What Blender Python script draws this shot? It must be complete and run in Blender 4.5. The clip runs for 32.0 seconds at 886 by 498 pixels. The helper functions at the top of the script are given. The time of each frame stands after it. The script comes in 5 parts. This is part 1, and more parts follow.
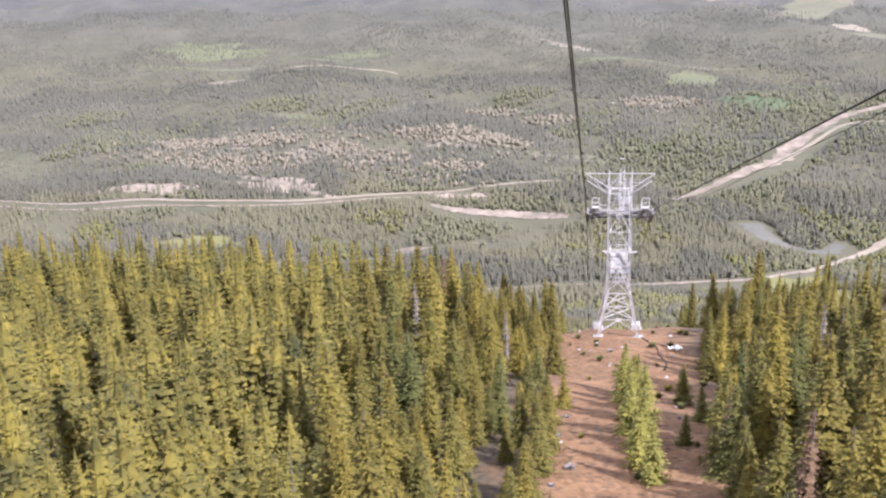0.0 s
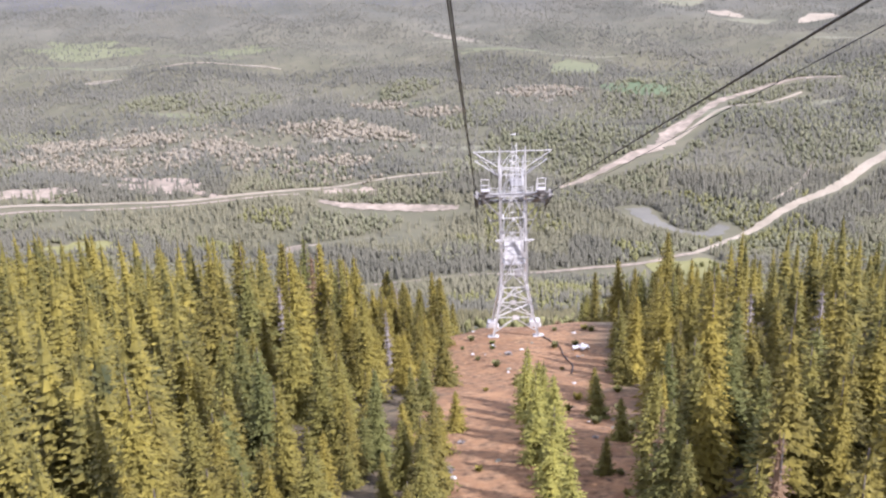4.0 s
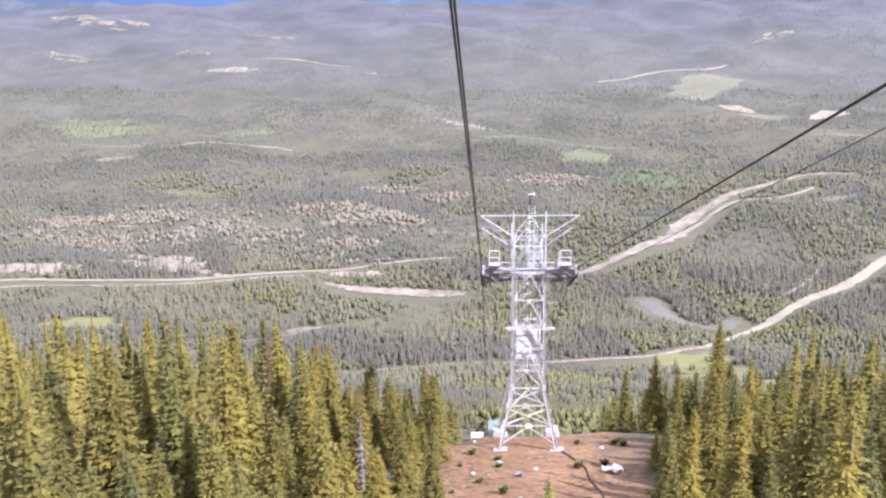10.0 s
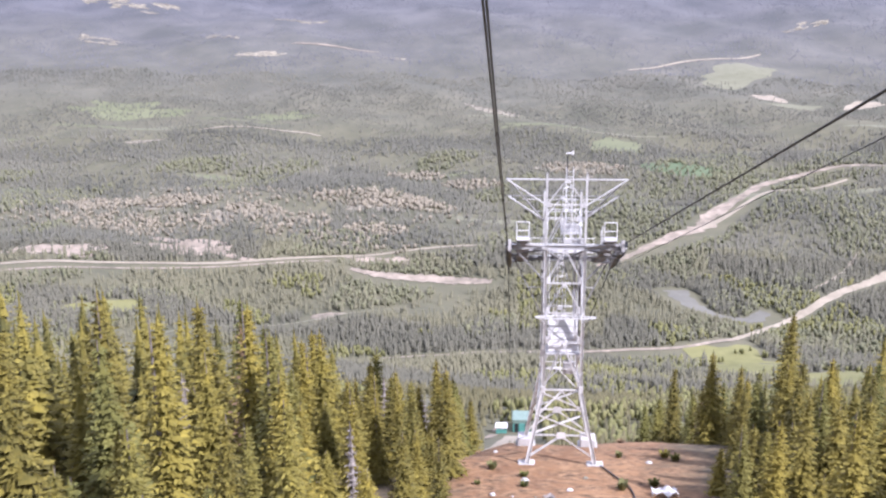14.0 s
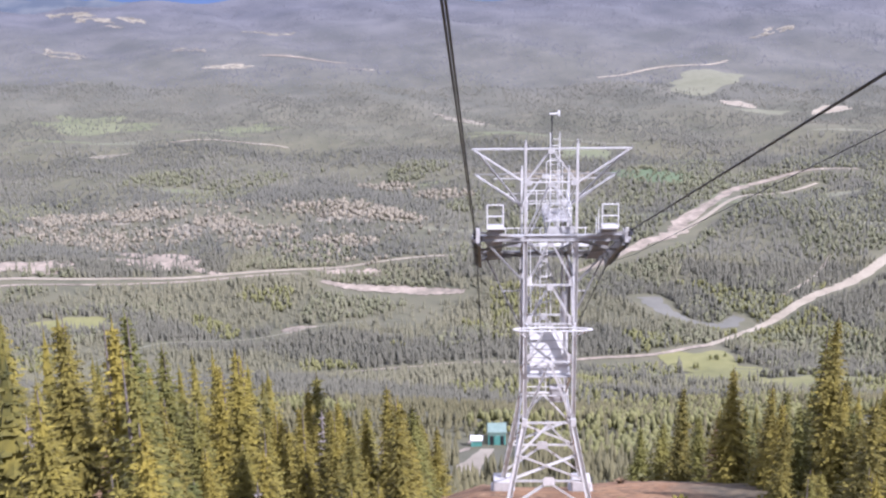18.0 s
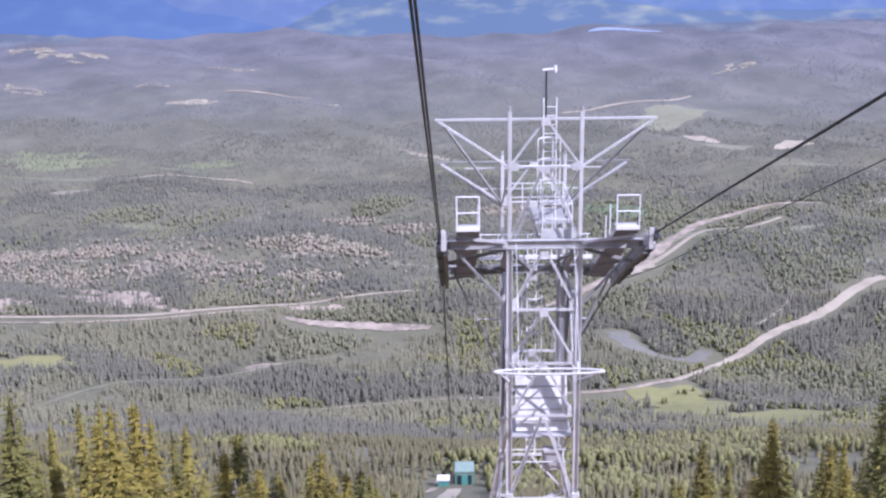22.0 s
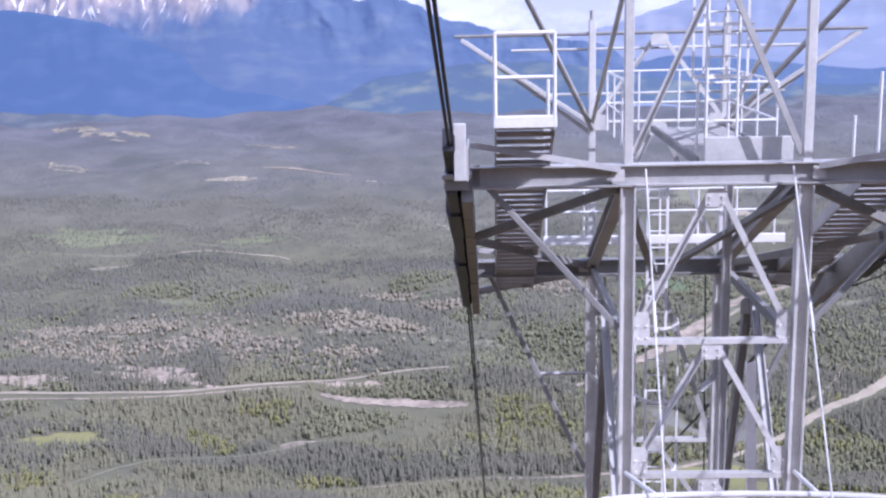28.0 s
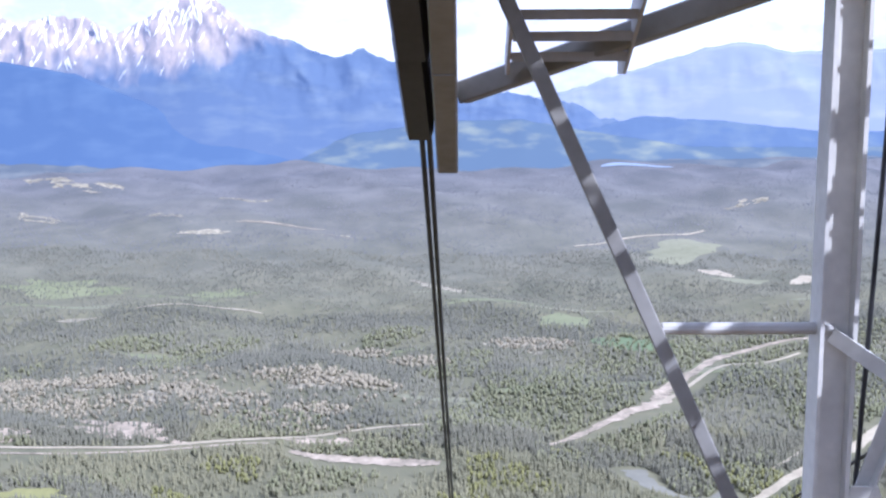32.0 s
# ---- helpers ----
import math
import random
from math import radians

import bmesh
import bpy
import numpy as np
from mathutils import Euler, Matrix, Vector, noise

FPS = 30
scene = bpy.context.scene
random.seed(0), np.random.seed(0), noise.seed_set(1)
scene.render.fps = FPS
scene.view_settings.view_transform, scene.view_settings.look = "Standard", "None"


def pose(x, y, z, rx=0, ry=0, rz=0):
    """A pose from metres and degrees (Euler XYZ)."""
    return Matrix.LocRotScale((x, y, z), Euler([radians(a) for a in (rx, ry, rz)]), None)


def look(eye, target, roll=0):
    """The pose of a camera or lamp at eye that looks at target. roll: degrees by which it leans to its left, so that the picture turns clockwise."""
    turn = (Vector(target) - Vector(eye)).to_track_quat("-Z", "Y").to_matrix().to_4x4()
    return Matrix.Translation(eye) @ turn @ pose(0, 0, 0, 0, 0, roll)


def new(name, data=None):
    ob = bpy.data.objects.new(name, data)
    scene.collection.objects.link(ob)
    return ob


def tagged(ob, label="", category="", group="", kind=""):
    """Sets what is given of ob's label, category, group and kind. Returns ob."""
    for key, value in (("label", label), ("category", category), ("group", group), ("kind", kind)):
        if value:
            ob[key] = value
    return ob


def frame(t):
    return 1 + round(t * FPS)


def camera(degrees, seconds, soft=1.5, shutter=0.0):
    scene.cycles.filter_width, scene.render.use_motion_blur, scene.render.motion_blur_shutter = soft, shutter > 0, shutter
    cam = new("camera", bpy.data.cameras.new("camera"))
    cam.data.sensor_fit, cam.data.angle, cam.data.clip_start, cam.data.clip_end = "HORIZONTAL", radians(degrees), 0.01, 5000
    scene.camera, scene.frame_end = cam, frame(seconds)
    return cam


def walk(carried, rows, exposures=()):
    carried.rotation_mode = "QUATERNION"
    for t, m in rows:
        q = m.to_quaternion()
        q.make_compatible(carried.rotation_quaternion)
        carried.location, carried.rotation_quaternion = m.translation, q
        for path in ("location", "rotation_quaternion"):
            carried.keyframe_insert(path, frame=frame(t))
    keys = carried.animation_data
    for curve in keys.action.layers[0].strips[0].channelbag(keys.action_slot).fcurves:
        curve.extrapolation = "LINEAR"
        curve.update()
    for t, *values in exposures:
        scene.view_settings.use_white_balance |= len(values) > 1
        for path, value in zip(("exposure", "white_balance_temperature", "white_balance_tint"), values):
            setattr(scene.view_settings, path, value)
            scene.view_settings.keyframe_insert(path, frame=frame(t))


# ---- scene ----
cam = camera(43.13, 32.0, soft=2.4)
PATH = [
    (0, look((-3.091, -117.057, 57.197), (-9.651, -71.036, 38.783), -2.462)),
    (0.5, look((-3.118, -115.228, 56.436), (-9.638, -69.283, 37.820), -2.381)),
    (1, look((-3.143, -113.400, 55.668), (-8.129, -67.210, 37.183), -2.584)),
    (1.5, look((-3.156, -111.558, 54.912), (-6.550, -65.179, 36.540), -2.331)),
    (2, look((-3.164, -109.702, 54.164), (-5.167, -63.369, 35.475), -3.199)),
    (2.5, look((-3.166, -107.835, 53.413), (-4.430, -61.571, 34.493), -2.579)),
    (4.5, look((-3.072, -100.204, 50.375), (-5.135, -53.906, 31.608), -2.224)),
    (5, look((-3.048, -98.367, 49.646), (-5.482, -51.818, 31.555), -1.547)),
    (5.5, look((-3.029, -96.553, 48.909), (-5.740, -49.810, 31.367), -0.559)),
    (6, look((-3.030, -94.770, 48.183), (-5.534, -46.917, 33.906), -0.514)),
    (6.5, look((-3.038, -93.037, 47.471), (-5.581, -45.302, 32.813), -0.542)),
    (7, look((-3.056, -91.332, 46.797), (-5.852, -43.651, 32.009), -0.859)),
    (7.5, look((-3.082, -89.643, 46.131), (-6.059, -41.940, 31.447), -0.705)),
    (8, look((-3.108, -87.960, 45.455), (-5.945, -40.299, 30.610), -0.793)),
    (8.5, look((-3.122, -86.275, 44.775), (-5.930, -38.595, 29.986), -0.890)),
    (9, look((-3.118, -84.591, 44.084), (-5.559, -36.946, 29.117), -0.622)),
    (9.5, look((-3.113, -82.902, 43.406), (-5.658, -35.305, 28.305), -0.933)),
    (10, look((-3.108, -81.203, 42.729), (-5.138, -33.623, 27.498), -0.949)),
    (10.5, look((-3.098, -79.492, 42.046), (-5.384, -32.137, 26.162), -0.675)),
    (11, look((-3.086, -77.772, 41.342), (-4.873, -30.126, 26.285), -0.673)),
    (11.5, look((-3.075, -76.038, 40.621), (-4.619, -28.371, 25.606), -1.026)),
    (12, look((-3.060, -74.283, 39.897), (-4.574, -26.540, 25.123), -1.653)),
    (12.5, look((-3.051, -72.505, 39.178), (-5.120, -24.636, 24.887), -1.009)),
    (13, look((-3.064, -70.696, 38.463), (-5.588, -22.806, 24.315), -0.716)),
    (13.5, look((-3.091, -68.852, 37.748), (-5.377, -21.014, 23.383), -1.126)),
    (14, look((-3.118, -66.978, 37.030), (-6.348, -19.630, 21.290), -0.579)),
    (14.5, look((-3.122, -65.085, 36.305), (-6.153, -17.725, 20.562), -0.118)),
    (16.5, look((-3.044, -57.141, 33.200), (-5.513, -9.827, 17.221), -1.648)),
    (17, look((-3.019, -55.248, 32.470), (-5.040, -7.956, 16.364), -1.289)),
    (17.5, look((-3.024, -53.384, 31.757), (-5.296, -5.975, 16.032), -0.906)),
    (18, look((-3.038, -51.564, 31.037), (-5.026, -4.004, 15.737), -1.129)),
    (18.5, look((-3.067, -49.769, 30.341), (-4.621, -2.072, 15.422), -1.113)),
    (19, look((-3.097, -47.987, 29.655), (-3.753, -0.103, 15.278), -0.942)),
    (19.5, look((-3.116, -46.207, 28.971), (-3.779, 1.712, 14.711), -1.427)),
    (20, look((-3.141, -44.437, 28.294), (-3.583, 3.489, 14.049), -1.400)),
    (20.5, look((-3.170, -42.687, 27.619), (-3.531, 5.251, 13.412), -1.524)),
    (21, look((-3.181, -40.944, 26.938), (-3.949, 7.022, 12.842), -0.990)),
    (21.5, look((-3.198, -39.208, 26.254), (-3.881, 8.878, 12.570), -1.265)),
    (22, look((-3.176, -37.477, 25.597), (-3.631, 10.580, 11.801), -0.837)),
    (22.5, look((-3.138, -35.731, 24.915), (-3.771, 12.317, 11.095), -0.500)),
    (23, look((-3.119, -33.954, 24.226), (-3.444, 14.102, 10.424), -0.359)),
    (23.5, look((-3.107, -32.165, 23.550), (-3.391, 15.901, 9.780), -0.341)),
    (24, look((-3.120, -30.366, 22.867), (-3.525, 17.814, 9.505), -0.640)),
    (24.5, look((-3.163, -28.551, 22.185), (-3.617, 19.570, 8.616), -0.950)),
    (25, look((-3.203, -26.747, 21.491), (-3.354, 21.360, 7.864), -1.455)),
    (25.5, look((-3.255, -24.926, 20.790), (-3.264, 23.266, 7.468), -1.503)),
    (27.5, look((-3.211, -17.439, 17.995), (-4.026, 31.403, 7.327), -1.307)),
    (28, look((-3.142, -15.501, 17.281), (-5.245, 33.349, 6.827), -1.374)),
    (28.5, look((-3.116, -13.584, 16.576), (-6.430, 35.411, 7.169), -1.526)),
    (29, look((-3.127, -11.703, 15.893), (-6.318, 37.889, 10.382), -0.997)),
    (29.5, look((-3.170, -9.903, 15.205), (-5.907, 39.774, 10.236), -0.776)),
    (30, look((-3.236, -8.118, 14.517), (-4.952, 41.373, 7.612), 0.007)),
    (30.5, look((-3.318, -6.328, 13.830), (-4.130, 43.010, 5.765), 0.530)),
    (31, look((-3.352, -4.474, 13.092), (-3.620, 44.774, 4.459), -0.151)),
    (31.5, look((-3.356, -2.667, 12.420), (-3.893, 46.676, 4.360), -0.445)),
    (32, look((-3.337, -0.861, 11.767), (-4.261, 48.491, 3.797), -0.372)),
]
walk(cam, PATH, exposures=(
    (0, 1.12, 5700, 27), (2.5, 1.12, 5700, 27), (6, 1.24, 5570, 28), (9, 1.27, 5540, 28), (13, 1.22, 5530, 28), (16.5, 1.05, 5490, 28),
    (19, 1.0, 5400, 31), (21, 0.9, 5220, 33), (23, 0.8, 5150, 34), (25.5, 0.75, 5150, 33), (28, 0.72, 5150, 31), (29, 0.41, 5140, 35), (30, 0.45, 5050, 30), (31, 1.0, 4880, 25), (32, 1.12, 5080, 22))
)

# ---- world, sun and exposure ----
SUN_FROM = Vector((0.60, -0.45, 0.68)).normalized()      # towards the sun
sun_data = bpy.data.lights.new("sun", "SUN")
sun_data.energy, sun_data.angle, sun_data.color = 3.65, radians(0.53), (1.0, 0.95, 0.87)
sun = new("sun", sun_data)
sun.matrix_world = look((0, 0, 300), Vector((0, 0, 300)) - SUN_FROM)

world = bpy.data.worlds.new("world")
scene.world = world
world.use_nodes = True
wt = world.node_tree
wt.nodes.clear()


def wnode(kind, **values):
    n = wt.nodes.new(kind)
    for k, v in values.items():
        n.inputs[k].default_value = v
    return n


sky = wt.nodes.new("ShaderNodeTexSky")
sky.sky_type, sky.sun_disc = "NISHITA", False
sky.sun_elevation = math.asin(SUN_FROM.z)
sky.sun_rotation = math.atan2(SUN_FROM.x, SUN_FROM.y)
sky.altitude, sky.air_density, sky.dust_density = 1800, 1.0, 1.5
coord = wt.nodes.new("ShaderNodeTexCoord")
stretch = wt.nodes.new("ShaderNodeMapping")
stretch.inputs["Scale"].default_value = (4.0, 4.0, 8.0)
cloud = wnode("ShaderNodeTexNoise", Scale=1.5, Detail=7.0, Roughness=0.58)
cover = wt.nodes.new("ShaderNodeMapRange")
cover.inputs["From Min"].default_value, cover.inputs["From Max"].default_value = 0.31, 0.47
veil = wt.nodes.new("ShaderNodeMix")
veil.data_type = "RGBA"
tint = wt.nodes.new("ShaderNodeMix")          # cloud bodies from lavender grey to white
tint.data_type = "RGBA"
tint.inputs["A"].default_value, tint.inputs["B"].default_value = (3.05, 3.15, 3.7, 1), (4.3, 4.3, 4.45, 1)
billow = wnode("ShaderNodeTexNoise", Scale=3.1, Detail=6.0, Roughness=0.6)
heap = wt.nodes.new("ShaderNodeMapRange")
heap.inputs["From Min"].default_value, heap.inputs["From Max"].default_value = 0.40, 0.60
bright = wnode("ShaderNodeBackground", Strength=0.145)
out = wt.nodes.new("ShaderNodeOutputWorld")
wt.links.new(coord.outputs["Generated"], stretch.inputs["Vector"])
wt.links.new(stretch.outputs["Vector"], cloud.inputs["Vector"])
wt.links.new(stretch.outputs["Vector"], billow.inputs["Vector"])
wt.links.new(billow.outputs["Fac"], heap.inputs["Value"])
wt.links.new(heap.outputs["Result"], tint.inputs["Factor"])
wt.links.new(tint.outputs["Result"], veil.inputs["B"])
wt.links.new(cloud.outputs["Fac"], cover.inputs["Value"])
wt.links.new(cover.outputs["Result"], veil.inputs["Factor"])
wt.links.new(sky.outputs["Color"], veil.inputs["A"])
wt.links.new(veil.outputs["Result"], bright.inputs["Color"])
wt.links.new(bright.outputs["Background"], out.inputs["Surface"])

# ---- materials ----
def material(name, low, high, scale=1.0, rough=0.8, metal=0.0, bump=0.0, detail=6.0, fine=None, per_object=0.0,
             per_island=0.0, fine_mix=0.35, stretch=(1, 1, 1), other=None):
    """A surface whose colour wanders between two tones at a coarse and a fine scale, with relief."""
    m = bpy.data.materials.new(name)
    m.use_nodes = True
    t = m.node_tree
    b = t.nodes["Principled BSDF"]
    b.inputs["Roughness"].default_value, b.inputs["Metallic"].default_value = rough, metal
    geo = t.nodes.new("ShaderNodeTexCoord")
    mapping = t.nodes.new("ShaderNodeMapping")
    mapping.inputs["Scale"].default_value = stretch
    t.links.new(geo.outputs["Object"], mapping.inputs["Vector"])
    a = t.nodes.new("ShaderNodeTexNoise")
    a.inputs["Scale"].default_value, a.inputs["Detail"].default_value = scale, detail
    f = t.nodes.new("ShaderNodeTexNoise")
    f.inputs["Scale"].default_value, f.inputs["Detail"].default_value = fine or scale * 9, 3
    t.links.new(mapping.outputs["Vector"], a.inputs["Vector"])
    t.links.new(mapping.outputs["Vector"], f.inputs["Vector"])
    mix = t.nodes.new("ShaderNodeMix")
    mix.inputs["Factor"].default_value = fine_mix
    t.links.new(a.outputs["Fac"], mix.inputs["A"])
    t.links.new(f.outputs["Fac"], mix.inputs["B"])
    value = mix.outputs["Result"]
    spread = t.nodes.new("ShaderNodeMapRange")
    spread.inputs["From Min"].default_value, spread.inputs["From Max"].default_value = 0.32, 0.68
    t.links.new(value, spread.inputs["Value"])
    value = spread.outputs["Result"]
    for amount, kind, socket in ((per_object, "ShaderNodeObjectInfo", "Random"), (per_island, "ShaderNodeNewGeometry", "Random Per Island")):
        if amount:
            info = t.nodes.new(kind)
            blend = t.nodes.new("ShaderNodeMix")
            blend.inputs["Factor"].default_value = amount
            t.links.new(value, blend.inputs["A"])
            t.links.new(info.outputs[socket], blend.inputs["B"])
            value = blend.outputs["Result"]
    tone = t.nodes.new("ShaderNodeMix")
    tone.data_type = "RGBA"
    tone.inputs["A"].default_value, tone.inputs["B"].default_value = (*low, 1), (*high, 1)
    t.links.new(value, tone.inputs["Factor"])
    colour = tone.outputs["Result"]
    if other:
        # some of the things lean towards a third tone
        info = t.nodes.new("ShaderNodeObjectInfo")
        spin = t.nodes.new("ShaderNodeMath")
        spin.operation = "MULTIPLY"
        spin.inputs[1].default_value = 17.3
        part_of = t.nodes.new("ShaderNodeMath")
        part_of.operation = "FRACT"
        share = t.nodes.new("ShaderNodeMapRange")
        share.inputs["From Min"].default_value, share.inputs["From Max"].default_value = 0.45, 1.0
        share.inputs["To Max"].default_value = 0.75
        lean = t.nodes.new("ShaderNodeMix")
        lean.data_type = "RGBA"
        lean.inputs["B"].default_value = (*other, 1)
        t.links.new(info.outputs["Random"], spin.inputs[0])
        t.links.new(spin.outputs["Value"], part_of.inputs[0])
        t.links.new(part_of.outputs["Value"], share.inputs["Value"])
        t.links.new(share.outputs["Result"], lean.inputs["Factor"])
        t.links.new(colour, lean.inputs["A"])
        colour = lean.outputs["Result"]
    t.links.new(colour, b.inputs["Base Color"])
    if bump:
        n = t.nodes.new("ShaderNodeBump")
        n.inputs["Strength"].default_value = bump
        t.links.new(f.outputs["Fac"], n.inputs["Height"])
        t.links.new(n.outputs["Normal"], b.inputs["Normal"])
    return m


GALV = material("galvanised steel", (0.40, 0.395, 0.37), (0.70, 0.688, 0.64), 1.6, 0.55, 0.1, 0.05, per_object=0.35)
# darker grey steel; also paints the shaded side of the V diagonals
GALV_GREY = material("darker galvanised steel", (0.30, 0.296, 0.282), (0.50, 0.49, 0.462), 1.4, 0.55, 0.1, 0.05, per_object=0.25)
WHITE_STEEL = material("white painted steel", (0.66, 0.655, 0.62), (0.82, 0.81, 0.77), 2.0, 0.5, 0.0, 0.03)
DARK_STEEL = material("greased dark steel", (0.008, 0.009, 0.013), (0.030, 0.030, 0.034), 2.5, 0.4, 0.0, 0.1)
# the girders' own olive; on knee braces, rear beam and side bracing, painted shade
OLIVE_SHADE_STEEL = material("olive-grey and shade-dark steel", (0.17, 0.167, 0.155), (0.30, 0.295, 0.275), 1.2, 0.7, 0.0, 0.06, per_object=0.2)
ROPE = material("greased steel rope", (0.018, 0.018, 0.02), (0.05, 0.05, 0.055), 6, 0.5, 0.4, 0.2)
CONCRETE = material("pale concrete", (0.36, 0.35, 0.325), (0.56, 0.545, 0.51), 1.2, 0.9, 0, 0.2)
NEEDLES = material("spruce needles", (0.030, 0.034, 0.009), (0.330, 0.262, 0.034), 1.1, 0.85, 0, 0, per_object=0.45, per_island=0.2, fine=5, fine_mix=0.4, other=(0.085, 0.105, 0.028))
LARCH = material("pale green larch needles", (0.10, 0.105, 0.022), (0.36, 0.33, 0.060), 1.1, 0.85, 0, 0, per_object=0.25, per_island=0.3, fine=5, fine_mix=0.4)
NEEDLES_MANY = material("spruce stand needles", (0.036, 0.044, 0.012), (0.285, 0.232, 0.034), 0.42, 0.85, 0, 0, detail=2, per_island=0.2, fine=3, fine_mix=0.25)
BARK = material("grey bark", (0.09, 0.075, 0.06), (0.22, 0.19, 0.16), 3, 0.95, 0, 0.3)
RUSTY = material("rust-brown dead needles", (0.12, 0.075, 0.038), (0.27, 0.175, 0.095), 1.5, 0.9)
DEAD = material("dead grey twigs", (0.16, 0.14, 0.12), (0.36, 0.32, 0.28), 3, 0.95, 0, 0.2)
# dark end of this tone is lifted, haze painted into the foliage
FOREST_FAR = material("distant conifer forest paled for haze", (0.104, 0.104, 0.077), (0.176, 0.169, 0.122), 0.0050, 0.9, 0, 0, per_island=0.2, fine=0.035, fine_mix=0.32, stretch=(0.45, 1, 1))
# farthest conifers: pale blue tint is haze put into the base colour
FOREST_HAZE = material("far conifers tinted with painted haze", (0.096, 0.100, 0.107), (0.170, 0.169, 0.172), 0.0035, 0.9, 0, 0, per_island=0.12, fine=0.012, fine_mix=0.4, stretch=(0.35, 1, 1))
FOREST_SLOPE = material("green slope conifers", (0.076, 0.074, 0.036), (0.168, 0.150, 0.068), 0.02, 0.9, 0, 0, per_island=0.35, fine=0.3, fine_mix=0.4)
# valley conifers: blacks raised and greyed in the colour to suggest haze
FOREST_DARK = material("dark conifers greyed for haze", (0.088, 0.090, 0.068), (0.142, 0.138, 0.102), 0.006, 0.9, 0, 0, per_island=0.25, fine=0.04, fine_mix=0.35, stretch=(0.45, 1, 1))
NEAR_DARK = material("valley conifers greyed for haze", (0.094, 0.094, 0.066), (0.150, 0.143, 0.098), 0.006, 0.9, 0, 0, per_island=0.25, fine=0.04, fine_mix=0.35, stretch=(0.45, 1, 1))
NEAR_LIGHT = material("olive valley conifers paled for haze", (0.116, 0.114, 0.068), (0.188, 0.178, 0.104), 0.006, 0.9, 0, 0, per_island=0.25, fine=0.04, fine_mix=0.35, stretch=(0.45, 1, 1))
BROADLEAF = material("young aspen leaves", (0.118, 0.122, 0.040), (0.198, 0.190, 0.066), 0.02, 0.8, 0, 0, per_island=0.3, fine=0.2)
GREY_WOOD = material("leafless grey aspen twigs", (0.128, 0.116, 0.078), (0.315, 0.276, 0.192), 0.02, 0.9, 0, 0, per_island=0.4, fine=0.3, fine_mix=0.4)
OLIVE_WOOD = material("budding olive aspen crowns", (0.112, 0.118, 0.062), (0.188, 0.186, 0.102), 0.012, 0.9, 0, 0, per_island=0.35, fine=0.2, fine_mix=0.4)
GREEN_GRASS = material("fresh green marsh grass", (0.085, 0.125, 0.055), (0.125, 0.165, 0.080), 0.010, 0.95, 0, 0, fine=0.06)
OLIVE_GRASS = material("yellow-green pasture", (0.150, 0.152, 0.050), (0.240, 0.232, 0.086), 0.012, 0.95, 0, 0, fine=0.09)
ROCK = material("pale rock outcrop", (0.09, 0.083, 0.058), (0.38, 0.342, 0.246), 0.03, 0.95, 0, 0.5, fine=0.085, fine_mix=0.55)
GRAVEL = material("pale gravel road", (0.24, 0.208, 0.145), (0.40, 0.352, 0.255), 0.02, 0.95, 0, 0.2, fine=0.2)
PINK_GRAVEL = material("pinkish bare gravel", (0.15, 0.130, 0.090), (0.42, 0.350, 0.262), 0.03, 0.95, 0, 0.2, fine=0.12)
MEADOW = material("spring meadow", (0.120, 0.134, 0.066), (0.185, 0.195, 0.103), 0.010, 0.95, 0, 0, fine=0.06)
PALE_MEADOW = material("dry pale meadow", (0.145, 0.148, 0.088), (0.215, 0.212, 0.138), 0.006, 0.95, 0, 0, fine=0.05)
WATER = material("grey river shallows", (0.13, 0.128, 0.10), (0.20, 0.195, 0.155), 0.01, 0.9, 0, 0.05)
LAKE = material("pale blue lake water", (0.16, 0.21, 0.29), (0.23, 0.28, 0.36), 0.002, 0.6, 0, 0)
GREEN_WALL = material("green metal siding", (0.06, 0.21, 0.17), (0.12, 0.32, 0.27), 0.8, 0.5, 0, 0.05)
GREEN_ROOF = material("grey-green metal roof", (0.15, 0.22, 0.175), (0.25, 0.33, 0.27), 0.5, 0.6, 0.0, 0.05)
OPENING_SHADE = material("near-black opening shade", (0.01, 0.012, 0.014), (0.03, 0.032, 0.034), 1, 0.6)


